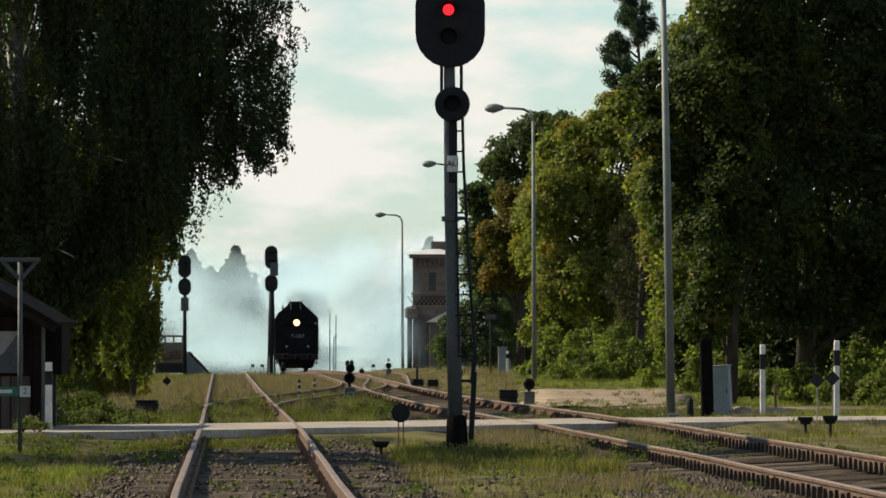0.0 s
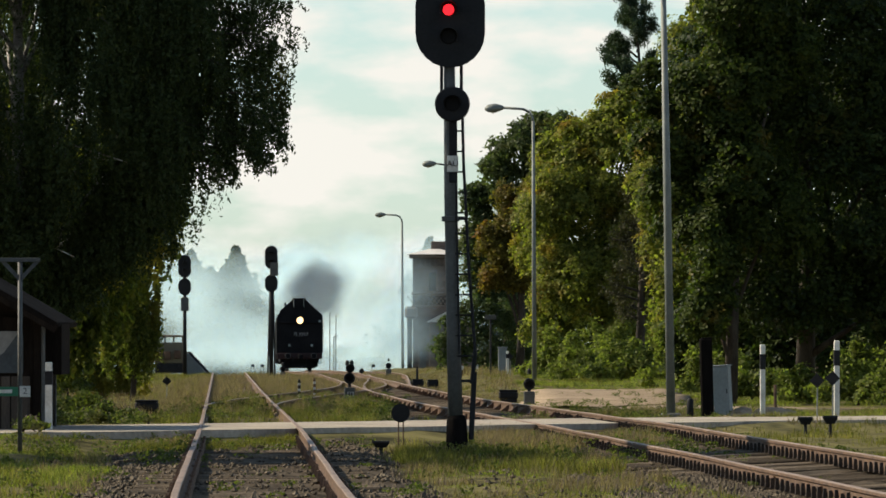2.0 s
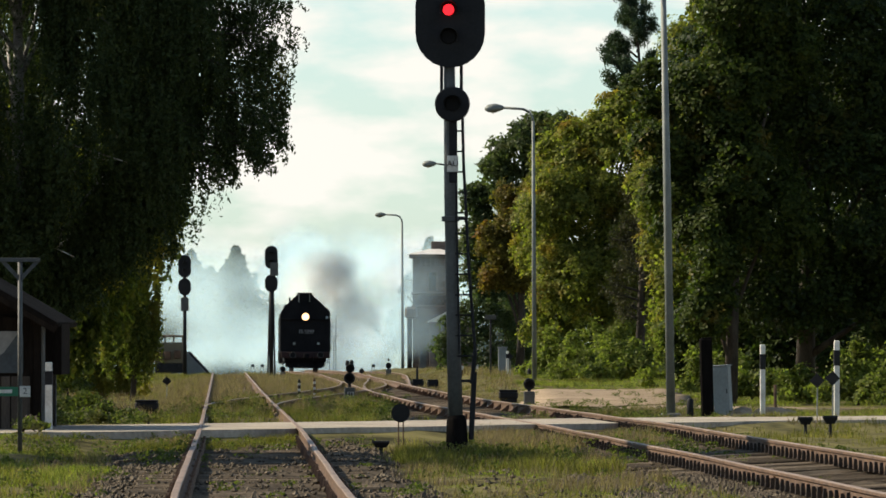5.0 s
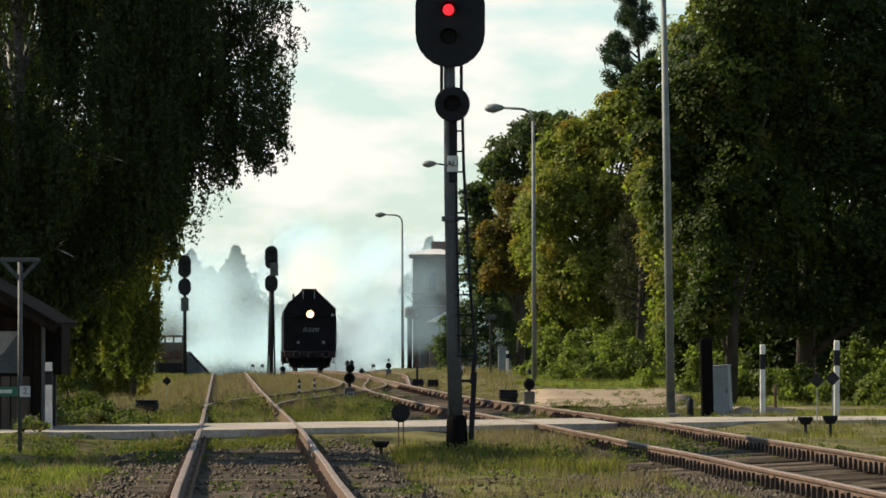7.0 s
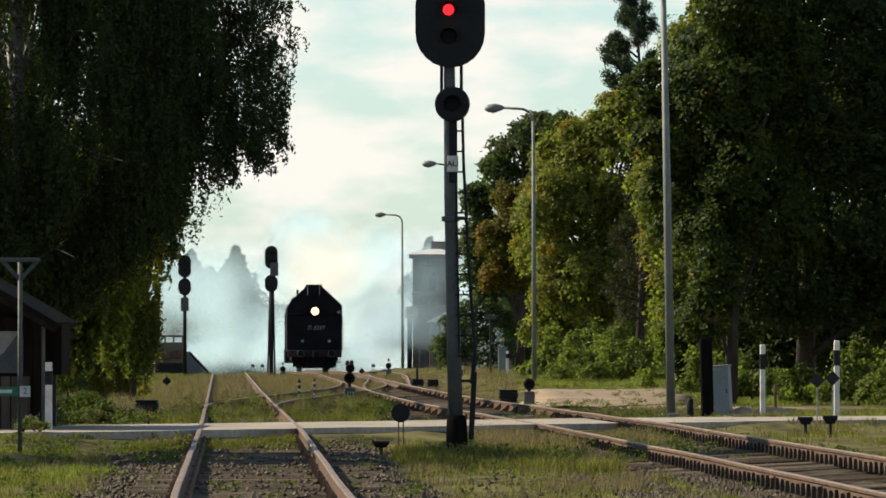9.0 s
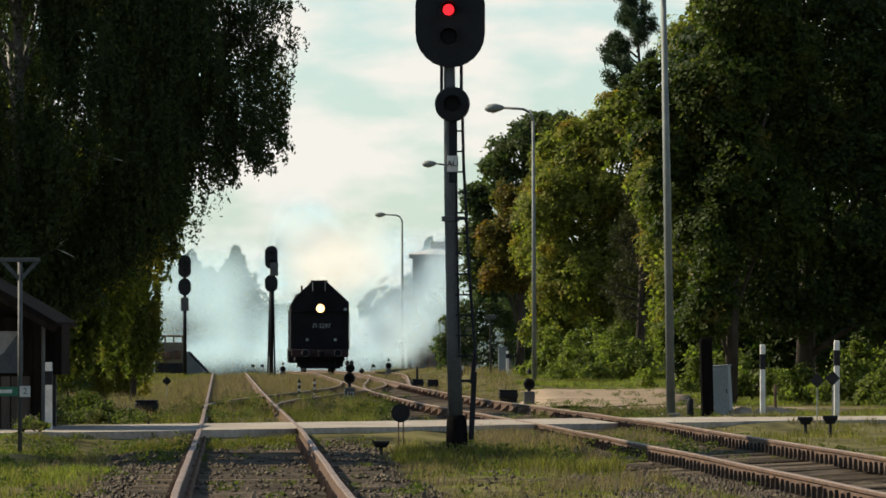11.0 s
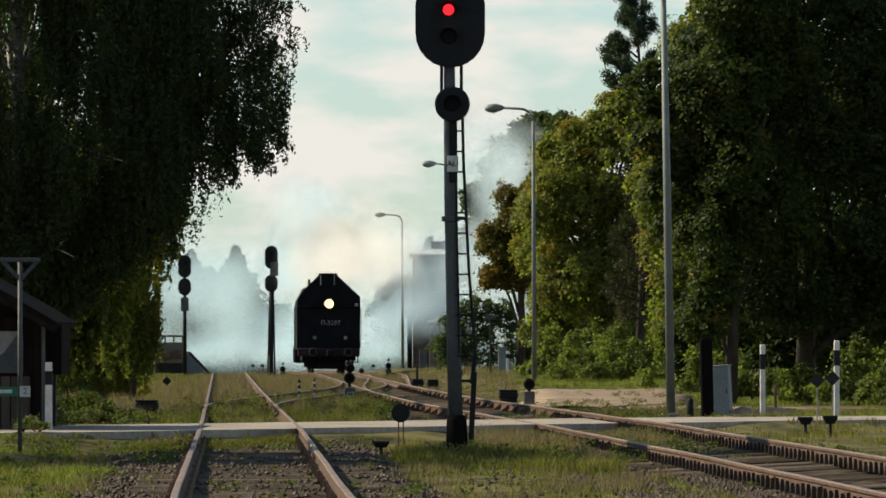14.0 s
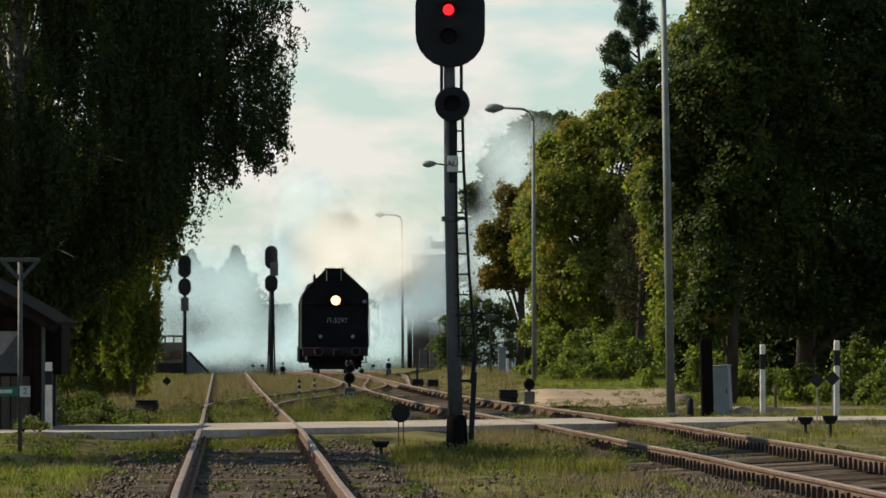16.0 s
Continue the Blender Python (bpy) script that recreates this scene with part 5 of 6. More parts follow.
def locomotive():
    """A steam engine running tender first; its front face stands at the thing's origin on the rails."""
    t = thing("steam_locomotive", "black steam locomotive running tender first with lit headlight", "locomotive")
    w = 1.575
    face = [(-w, 1.18), (w, 1.18), (w, 3.80), (1.05, 4.30), (0.42, 4.88), (0.40, 4.95), (-0.46, 4.95), (-0.48, 4.88), (-0.98, 4.42), (-1.42, 3.92), (-w, 3.64)]
    part("tender_body", plate(face, 9.2, 0, 0.35), M_LOCO, t)
    low = [(-1.52, 1.2), (1.52, 1.2), (1.56, 3.28), (-1.56, 3.28)]
    part("tank_plate", plate(low, 0.06, 0, 0.28), M_LOCO, t)
    part("ledge", box(3.2, 0.5, 0.06, 0, 0.4, 3.28, 0.015), M_LOCO, t)
    part("coal_bunker_rim", box(0.95, 0.4, 0.06, -0.03, 0.45, 4.93, 0.02), M_LOCO, t)
    part("buffer_beam", box(3.1, 0.25, 0.42, 0, 0.18, 0.82, 0.03), M_REDPAINT, t, "dull red buffer beam")
    part("underframe", box(2.7, 9.0, 0.55, 0, 4.8, 0.6, 0.05), M_LOCO, t)
    part("headlight", lathe([(0.20, 0), (0.28, 0.05), (0.28, 0.30), (0.24, 0.34)], 22, m=pose(0.02, 0.42, 3.46, 90, 0, 0)), M_LOCO, t)
    part("headlight_lens", disc(0.225, 0.03, 0.02, 0.06, 3.46), M_HEADLIGHT, t, "glowing warm headlight")
    for x in (-0.70, 0.83):
        lamp = part("marker_lamp", disc(0.13, 0.2, x, 0.12, 1.76, 16), M_LOCO, t)
        part("lens", disc(0.085, 0.02, x, 0.105, 1.76, 16), M_GREYBOX, lamp)
    for x in (-0.80, 0.96):
        b = part("buffer", disc(0.225, 0.06, x, -0.42, 1.04, 22), M_LOCO, t)
        part("buffer_stock", lathe([(0.13, 0), (0.12, 0.5)], 14, m=pose(x, -0.36, 1.04, -90, 0, 0)), M_LOCO, b)
        ring = [(x + 0.19 * math.cos(a), -0.43, 1.04 + 0.19 * math.sin(a)) for a in (2 * math.pi * k / 20 for k in range(21))]
        part("buffer_rim", tube(ring, 0.016, 6), M_MAST, b)
    part("drag_box", box(2.5, 0.3, 0.55, 0, 0.75, 0.28, 0.04), M_LOCO, t)
    part("brake_beam", box(2.2, 0.12, 0.16, 0, 0.5, 0.20, 0.02), M_LOCO, t)
    part("coupler", box(0.34, 0.7, 0.36, 0.05, -0.05, 0.80, 0.06), M_LOCO, t)
    part("air_hose", tube([(-0.45, 0.0, 0.95), (-0.47, -0.25, 0.7), (-0.42, -0.3, 0.35)], 0.035, 8), M_LOCO, t)
    part("air_hose", tube([(0.48, 0.0, 0.95), (0.5, -0.25, 0.7), (0.45, -0.3, 0.4)], 0.035, 8), M_LOCO, t)
    for x in (-0.40, 0.28):
        part("ladder_bar", tube([(x, 0.30, 4.93), (x, 0.26, 4.40)], 0.022, 8), M_GREYBOX, t, "pale grab bar")
    for s in (-1, 1):
        part("handrail", tube([(1.60 * s, 0.4, 1.3), (1.62 * s, 0.38, 2.2), (1.60 * s, 0.4, 3.2)], 0.02, 8), M_MAST, t)
        part("step", box(0.35, 0.3, 0.05, 1.35 * s, 0.2, 0.52, 0.01), M_LOCO, t)
        part("step_hanger", box(0.05, 0.05, 0.6, 1.45 * s, 0.2, 0.52, 0.01), M_LOCO, t)
        part("guard_iron", box(0.10, 0.08, 0.75, 0.80 * s, 0.3, 0.10, 0.01), M_LOCO, t)
    part("side_lamp", box(0.17, 0.10, 0.2, 1.38, 0.24, 3.28, 0.02), M_GREYBOX, t, "small pale side lamp")
    part("whistle_pipe", lathe([(0.06, 0), (0.06, 0.25), (0.03, 0.3)], 10, -0.98, 0.6, 4.40), M_LOCO, t)
    lettering("number_lettering", "Л-3297", 0.33, M_NUMBER, t, (0.08, 0.268, 2.50))
    for y in (1.6, 3.4, 5.8, 7.6):
        for x in (-0.72, 0.72):
            wheel(t, x, y, 0.46)
    # the engine behind the tender
    part("cab", plate([(-1.6, 1.2), (1.6, 1.2), (1.6, 3.4), (1.2, 4.3), (0.6, 4.62), (-0.6, 4.62), (-1.2, 4.3), (-1.6, 3.4)], 2.6, 0, 10.0), M_LOCO, t)
    part("boiler", lathe([(0.95, 0), (0.98, 0.3), (0.95, 9.5), (0.6, 9.8)], 24, m=pose(0, 12.6, 3.05, -90, 0, 0)), M_LOCO, t, smooth=True)
    part("running_board", box(3.0, 10.5, 0.12, 0, 17.8, 1.75, 0.02), M_LOCO, t)
    part("chimney", lathe([(0.36, 0), (0.30, 0.3), (0.36, 0.95)], 18, 0, 20.8, 3.95), M_LOCO, t)
    part("steam_dome", lathe([(0.5, 0), (0.48, 0.5), (0.3, 0.8), (0.05, 0.9)], 18, 0, 16.0, 3.9), M_LOCO, t, smooth=True)
    part("cylinder_block", box(3.1, 1.3, 0.9, 0, 21.0, 0.5, 0.1), M_LOCO, t)
    for y in (13.2, 14.8, 16.4, 18.0):
        for x in (-0.72, 0.72):
            wheel(t, x, y, 0.75)
    return t


LOCO = locomotive()


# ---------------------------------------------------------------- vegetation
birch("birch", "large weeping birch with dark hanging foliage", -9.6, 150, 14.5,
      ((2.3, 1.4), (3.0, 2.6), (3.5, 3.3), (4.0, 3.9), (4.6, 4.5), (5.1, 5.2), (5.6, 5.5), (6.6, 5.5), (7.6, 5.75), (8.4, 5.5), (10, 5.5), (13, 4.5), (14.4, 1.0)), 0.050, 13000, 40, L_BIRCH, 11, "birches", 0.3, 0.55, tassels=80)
birch("birch", "smaller birch beside the track, sunlight put into its yellowish leaves", -8.98, 196, 8.0,
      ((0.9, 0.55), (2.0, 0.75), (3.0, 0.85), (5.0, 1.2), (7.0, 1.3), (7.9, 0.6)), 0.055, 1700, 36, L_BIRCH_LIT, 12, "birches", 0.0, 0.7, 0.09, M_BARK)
birch("birch", "bushy birch at the edge of the yard, sunlight put into its yellowish leaves", -10.55, 202, 8.5,
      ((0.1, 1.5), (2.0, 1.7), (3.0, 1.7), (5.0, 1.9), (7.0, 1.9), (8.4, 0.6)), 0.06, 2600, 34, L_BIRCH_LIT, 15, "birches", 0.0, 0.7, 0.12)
birch("birch", "birch growing close behind the hut, sunlight put into its yellowish leaves", -11.2, 165, 15.0,
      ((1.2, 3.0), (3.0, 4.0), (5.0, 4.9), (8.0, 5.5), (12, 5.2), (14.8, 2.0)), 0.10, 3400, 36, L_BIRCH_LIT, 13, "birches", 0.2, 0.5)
# Two unseen trees left of the view, added to shade the near ground.
for by, tall, seed in ((96.8, 1.0, 14), (91.4, 0.72, 16)):
    broadleaf("birch", "unseen tree out of view, added to cast shade over the siding", -13.6, by, 16.0 * tall,
              [(0, 0, 5.0 * tall, 3.0, 2.9, 2.4), (0, 0.3, 9.0 * tall, 3.0, 2.6, 2.4 * tall), (0.3, 0.2, 13.0 * tall, 2.4, 2.2, 2.2 * tall)], 0.12, 20000, L_BIRCH, seed, 0.2, M_BIRCH, "birches")

# One broad maple in two leaf tones: shaded right, sunlit left.
broadleaf("shaded_maple", "broad maple at the wood's edge, shade painted into its leaves", 9.9, 186, 14.0,
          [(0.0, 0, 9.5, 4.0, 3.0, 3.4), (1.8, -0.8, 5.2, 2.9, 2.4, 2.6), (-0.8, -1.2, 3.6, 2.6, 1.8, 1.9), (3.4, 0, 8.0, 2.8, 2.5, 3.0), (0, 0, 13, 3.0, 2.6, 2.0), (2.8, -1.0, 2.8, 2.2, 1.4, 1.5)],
          0.066, 120000, L_MAPLE_SHADED, 21, 0.3, group="trees by the line")
broadleaf("maple", "left half of the broad maple, lighter leaves for its sunlit side", 7.75, 183, 14.0,
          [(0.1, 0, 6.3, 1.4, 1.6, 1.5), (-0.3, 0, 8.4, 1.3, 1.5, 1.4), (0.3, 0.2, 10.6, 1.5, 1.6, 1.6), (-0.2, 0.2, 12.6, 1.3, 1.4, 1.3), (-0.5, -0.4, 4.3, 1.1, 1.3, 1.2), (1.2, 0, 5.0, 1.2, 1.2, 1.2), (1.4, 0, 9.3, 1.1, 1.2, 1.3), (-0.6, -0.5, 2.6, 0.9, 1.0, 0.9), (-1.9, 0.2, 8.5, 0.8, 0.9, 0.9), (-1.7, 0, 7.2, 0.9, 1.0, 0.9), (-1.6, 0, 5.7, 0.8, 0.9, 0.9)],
          0.066, 80000, L_MAPLE_LIT, 28, 0.2, group="maples by the line")
broadleaf("shaded_maple", "maple in the second row, shade painted into its leaves", 11.5, 205, 14.0,
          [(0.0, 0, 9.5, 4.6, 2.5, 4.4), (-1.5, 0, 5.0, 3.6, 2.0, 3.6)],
          0.11, 34000, L_MAPLE_SHADED, 27, 0.3, group="trees by the line")
broadleaf("maple", "green maple turning yellow", 5.75, 250, 10.6,
          [(0.5, 0, 7.9, 2.1, 2.0, 2.2), (-1.2, -0.3, 6.6, 1.6, 1.7, 2.0), (1.5, -0.5, 5.2, 1.7, 1.8, 1.9), (-0.7, -0.6, 3.4, 1.8, 1.6, 1.7), (1.2, -0.6, 2.7, 1.7, 1.5, 1.6), (1.1, 0.2, 9.1, 1.5, 1.6, 1.3), (0.2, -1.0, 4.6, 1.3, 1.3, 1.3), (0.9, 0.3, 10.2, 0.9, 1.1, 0.9), (1.9, 0.3, 9.6, 1.1, 1.2, 1.2), (-1.1, 0.2, 8.5, 1.1, 1.2, 1.2)],
          0.07, 100000, L_MAPLE, 22, 0.24, group="maples by the line")
broadleaf("maple", "green maple with yellow patches behind the lamp post", 4.35, 262, 9.4,
          [(0.1, 0, 7.7, 1.4, 1.5, 1.8), (-0.5, -0.3, 5.3, 1.3, 1.4, 1.5), (0.6, -0.3, 3.5, 1.5, 1.4, 1.5), (1.2, 0, 8.5, 1.3, 1.4, 1.5), (-0.4, -0.2, 2.1, 1.1, 1.2, 1.2)],
          0.068, 70000, L_MAPLE, 23, 0.2, group="maples by the line")
broadleaf("maple", "maple with rust-brown turning leaves", 3.1, 275, 8.4,
          [(0.2, 0, 6.4, 1.2, 1.3, 1.6), (-0.9, -0.2, 5.3, 0.95, 1.1, 1.0), (0.4, 0, 4.6, 1.2, 1.2, 1.2), (-0.75, -0.2, 3.9, 0.85, 0.9, 0.7), (0.9, 0, 7.3, 0.9, 1.0, 1.1)],
          0.068, 48000, L_RUSTY, 24, 0.2, group="maples by the line")
# Grey-green willow leaves put haze into this tree's colour.
broadleaf("maple", "tree in the second row, haze put into its grey-green leaves", 3.0, 320, 12.0,
          [(0.4, 0, 10.2, 1.3, 1.5, 1.4), (-0.5, 0, 9.0, 1.0, 1.3, 1.2), (1.5, 0, 11.3, 1.2, 1.3, 1.0), (2.6, 0, 11.4, 0.9, 1.3, 1.0), (0.8, 0, 7.6, 1.5, 1.4, 1.8), (-0.8, 0, 6.0, 1.1, 1.3, 1.7), (-1.5, 0, 7.9, 0.8, 1.0, 0.9), (-1.5, 0, 6.0, 0.8, 1.0, 1.1), (-1.3, 0, 4.2, 0.9, 1.0, 1.1), (-0.4, 0, 4.2, 1.2, 1.2, 1.5), (0.7, 0, 3.0, 1.5, 1.2, 1.8), (1.6, 0, 10.2, 1.1, 1.3, 1.3)],
          0.10, 36000, L_WILLOW, 25, 0.22, group="trees behind")
broadleaf("maple", "tall green maple beside the broad maple", 8.0, 222, 12.5,
          [(-0.3, 0, 8.6, 1.5, 1.8, 2.0), (0.5, 0, 11.2, 1.3, 1.6, 2.0), (-0.6, -0.4, 6.6, 1.3, 1.5, 1.8), (0.2, -0.5, 4.3, 1.5, 1.5, 1.9), (-0.5, -0.5, 2.4, 1.3, 1.2, 1.3)],
          0.066, 70000, L_MAPLE, 26, 0.22, group="maples by the line")
# Undergrowth takes the darkened leaves in place of canopy shade.
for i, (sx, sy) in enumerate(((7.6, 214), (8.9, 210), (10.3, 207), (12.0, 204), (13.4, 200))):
    broadleaf("shrub", "tall undergrowth below the maples, shade painted into its leaves", sx, sy, 3.0, [(0, 0, 1.3, 1.1, 0.7, 1.4), (0.5, 0, 2.3, 0.9, 0.7, 1.0)], 0.09, 5000, L_MAPLE_SHADED, 90 + i, 0.05, group="undergrowth", category="shrub")
pine_tree()
conifer("spruce", "dry grey-brown spruce among the maples", 7.0, 242, 7.4, 1.25, L_DRY, 32, 0.30, 12000, 0.08)
broadleaf("shrub", "grey-green willow shrub beside the station", 1.3, 285, 3.2,
          [(-1.3, 0, 1.0, 0.6, 0.6, 0.9), (-0.8, 0, 2.0, 0.6, 0.6, 0.9), (-0.1, 0, 2.6, 0.55, 0.6, 0.9), (0.6, 0, 2.2, 0.6, 0.6, 1.0), (1.2, 0, 2.5, 0.5, 0.5, 0.8), (1.7, 0, 1.4, 0.6, 0.6, 0.8), (0.2, -0.2, 1.0, 1.3, 0.7, 0.9), (2.1, 0, 0.8, 0.5, 0.5, 0.6)],
          0.055, 15000, L_WILLOW, 41, 0.07, group="shrubs", category="shrub")
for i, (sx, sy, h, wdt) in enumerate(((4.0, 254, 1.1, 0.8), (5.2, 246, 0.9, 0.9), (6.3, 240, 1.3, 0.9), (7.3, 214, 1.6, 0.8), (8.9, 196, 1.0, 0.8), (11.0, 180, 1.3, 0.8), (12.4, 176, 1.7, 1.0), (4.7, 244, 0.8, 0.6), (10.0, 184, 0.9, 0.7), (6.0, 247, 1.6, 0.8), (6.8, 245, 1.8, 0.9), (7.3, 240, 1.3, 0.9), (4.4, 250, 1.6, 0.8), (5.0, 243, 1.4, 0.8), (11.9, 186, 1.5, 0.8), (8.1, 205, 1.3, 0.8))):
    broadleaf("shrub", "low leafy shrub at the wood's edge, sunlight in its leaf colour", sx, sy, h, [(0, 0, h * 0.5, wdt, 0.7, h * 0.52), (wdt * 0.7, -0.2, h * 0.35, wdt * 0.6, 0.5, h * 0.4), (-wdt * 0.5, 0.1, h * 0.8, wdt * 0.35, 0.4, h * 0.6), (wdt * 1.1, 0.1, h * 0.6, wdt * 0.3, 0.4, h * 0.5), (-wdt * 1.1, -0.2, h * 0.25, wdt * 0.6, 0.4, h * 0.3)], 0.06, 3400, L_SHRUB, 60 + i, 0.04, group="shrubs", category="shrub")
for i, (sx, sy, h, wdt) in enumerate(((-7.3, 122, 0.8, 0.45), (-6.6, 128, 0.5, 0.5), (-8.0, 126, 1.0, 0.5), (-7.4, 138, 0.7, 0.7), (-6.2, 134, 0.4, 0.5), (-8.3, 150, 0.9, 0.8), (-6.35, 104.5, 0.28, 0.2), (-7.0, 116, 0.6, 0.4))):
    broadleaf("shrub", "tangled weeds and nettles beside the hut", sx, sy, h, [(0, 0, h * 0.5, wdt, 0.6, h * 0.5), (-wdt * 0.7, 0.2, h * 0.3, wdt * 0.7, 0.5, h * 0.35), (wdt * 0.8, -0.2, h * 0.25, wdt * 0.8, 0.5, h * 0.3)], 0.035, 3200, L_WEED, 80 + i, 0.02, group="weeds", category="shrub")


def weed_clumps():
    """Low leafy weeds scattered over the ground and between the rails."""
    rnd = np.random.default_rng(17)
    cen, siz = [], []
    zones = ((-6.5, 6.0, 62, 104, 200, 0.13), (-4.4, -0.8, 62, 98, 40, 0.12), (0.4, 4.5, 88, 110, 150, 0.22), (-6.5, -1.2, 97, 106, 100, 0.18), (-3.9, -3.2, 86, 94, 14, 0.34), (-6.5, -1.0, 126, 200, 260, 0.34), (0.0, 0.5, 92, 97, 26, 0.26), (2, 8, 128, 180, 130, 0.2), (2.2, 6.5, 172, 238, 60, 0.16), (2.4, 4.6, 92, 112, 150, 0.22), (1.2, 4.2, 126, 150, 80, 0.25))
    for x0, x1, y0, y1, num, tall in zones:
        for _ in range(num):
            x, y = rnd.uniform(x0, x1), rnd.uniform(y0, y1)
            if not off_road(x, y):
                continue
            h = tall * rnd.uniform(0.3, 1.1)
            z = max(ground_z(x, y), rail_z(y) - 0.25 if min(abs(x - along(SIDE, y)), abs(x - along(MAIN, y))) < 1.8 else -9)
            k = int(30 + 160 * h)
            f = rnd.uniform(0, 1, k)
            r = rnd.normal(scale=0.06 + 0.25 * h, size=(k, 2)) * (1.1 - 0.6 * f)[:, None]
            cen.append(np.stack([x + r[:, 0], y + r[:, 1], z + 0.01 + f * h], axis=1))
            siz.append(rnd.uniform(0.012, 0.03, k))
    ob = leaves_mesh("weed_clumps", np.concatenate(cen), np.concatenate(siz), L_WEED, None, rnd, droop=-0.6)
    tagged(ob, "low leafy weeds scattered over earth and sleepers", "weeds", kind="stuff")


weed_clumps()


def far_wood():
    """A band of distant trees, part of the background."""
    rnd = np.random.default_rng(5)
    cen, siz = [], []
    def crown(x, y, h, r, power, k):
        g = rail_z(y) - 0.5
        f = rnd.uniform(0, 1, k) ** 0.7
        a = rnd.uniform(0, 2 * math.pi, k)
        rr = r * (1.02 - f) ** power * rnd.uniform(0.25, 1.05, k) * (1 + 0.25 * np.sin(14 * f + 3 * a))
        cen.append(np.stack([x + np.cos(a) * rr, y + np.sin(a) * rr, g + f * h], axis=1))
        siz.append(rnd.uniform(0.18, 0.5, k))

    for i in range(84):
        x = -62 + i * 1.5 + rnd.uniform(-1, 1)
        h = float(np.interp(x, (-40, -28, -20, -17, -15, -4.6, -2.4, 2), (11.0, 11.4, 11.4, 8.0, 3.0, 3.0, 12.5, 14.0))) + rnd.uniform(-1.0, 0.5)
        crown(x, rnd.uniform(690, 760), h, rnd.uniform(2.2, 3.6), 0.35, 900)
    # firs standing above the rest
    for x, h, r in ((-26.0, 13.3, 8.0), (-21.4, 13.7, 8.0), (-24.0, 11.6, 7.0), (-1.4, 14.6, 8.0), (-33.0, 13.4, 8.0)):
        crown(x, 700, h, r, 1.1, 4500)
    ob = leaves_mesh("distant_wood", np.concatenate(cen), np.concatenate(siz), L_FAR, None, rnd)
    tagged(ob, "distant hazy wood behind the station", "wood", kind="stuff")


far_wood()

blades("grass", "green grass along the tracks and verges",
       [(-9, 9, 60, 106, 26000, 0.03, 0.10, off_tracks), (-9, -4.5, 60, 104, 9000, 0.05, 0.16, off_tracks), (-0.6, 2.2, 84, 100, 7000, 0.10, 0.3, off_tracks),
        (-4.5, -2.2, 97, 106, 7000, 0.06, 0.20, off_road), (3, 12, 100, 164, 27000, 0.06, 0.20, off_tracks), (-9, 8, 128, 330, 19000, 0.06, 0.22, off_tracks),
        (-5.6, -1.4, 126, 185, 9000, 0.08, 0.34, off_road), (3, 9, 236, 290, 14000, 0.08, 0.22, off_tracks), (-20, -8, 190, 430, 22000, 0.10, 0.30, off_tracks)], L_GRASS, 71)
# Brighter blades, some laid to paint sunlit patches by siding and wood's edge.
blades("lawn", "bright green lawn by the road, with patches laid to paint sunlight",
       [(-6.8, -3.9, 66, 88, 10000, 0.05, 0.17, off_tracks), (-7, 6, 64, 104, 30000, 0.02, 0.07, off_tracks), (0.3, 4.2, 88, 108, 14000, 0.03, 0.09, off_tracks), (5, 15, 124, 164, 20000, 0.06, 0.18, off_tracks), (7.2, 15, 177, 215, 17000, 0.07, 0.22, off_tracks), (3, 10, 236, 300, 12000, 0.06, 0.24, off_tracks), (2.6, 9.5, 212, 244, 16000, 0.05, 0.16, off_tracks)], L_LAWN, 74)
blades("dry_grass", "straw-coloured dry grass and seed stalks",
       [(-5, 5, 64, 104, 9000, 0.08, 0.24, off_tracks), (-11, -2, 150, 335, 46000, 0.12, 0.40, off_road), (-9, 2.5, 165, 335, 22000, 0.10, 0.30, off_tracks), (2, 12, 120, 160, 7000, 0.08, 0.24, off_tracks), (-0.25, 0.65, 94.1, 95.2, 700, 0.10, 0.34, off_tracks), (0.5, 4.5, 96, 112, 9000, 0.10, 0.34, off_road)], L_DRYGRASS, 72)


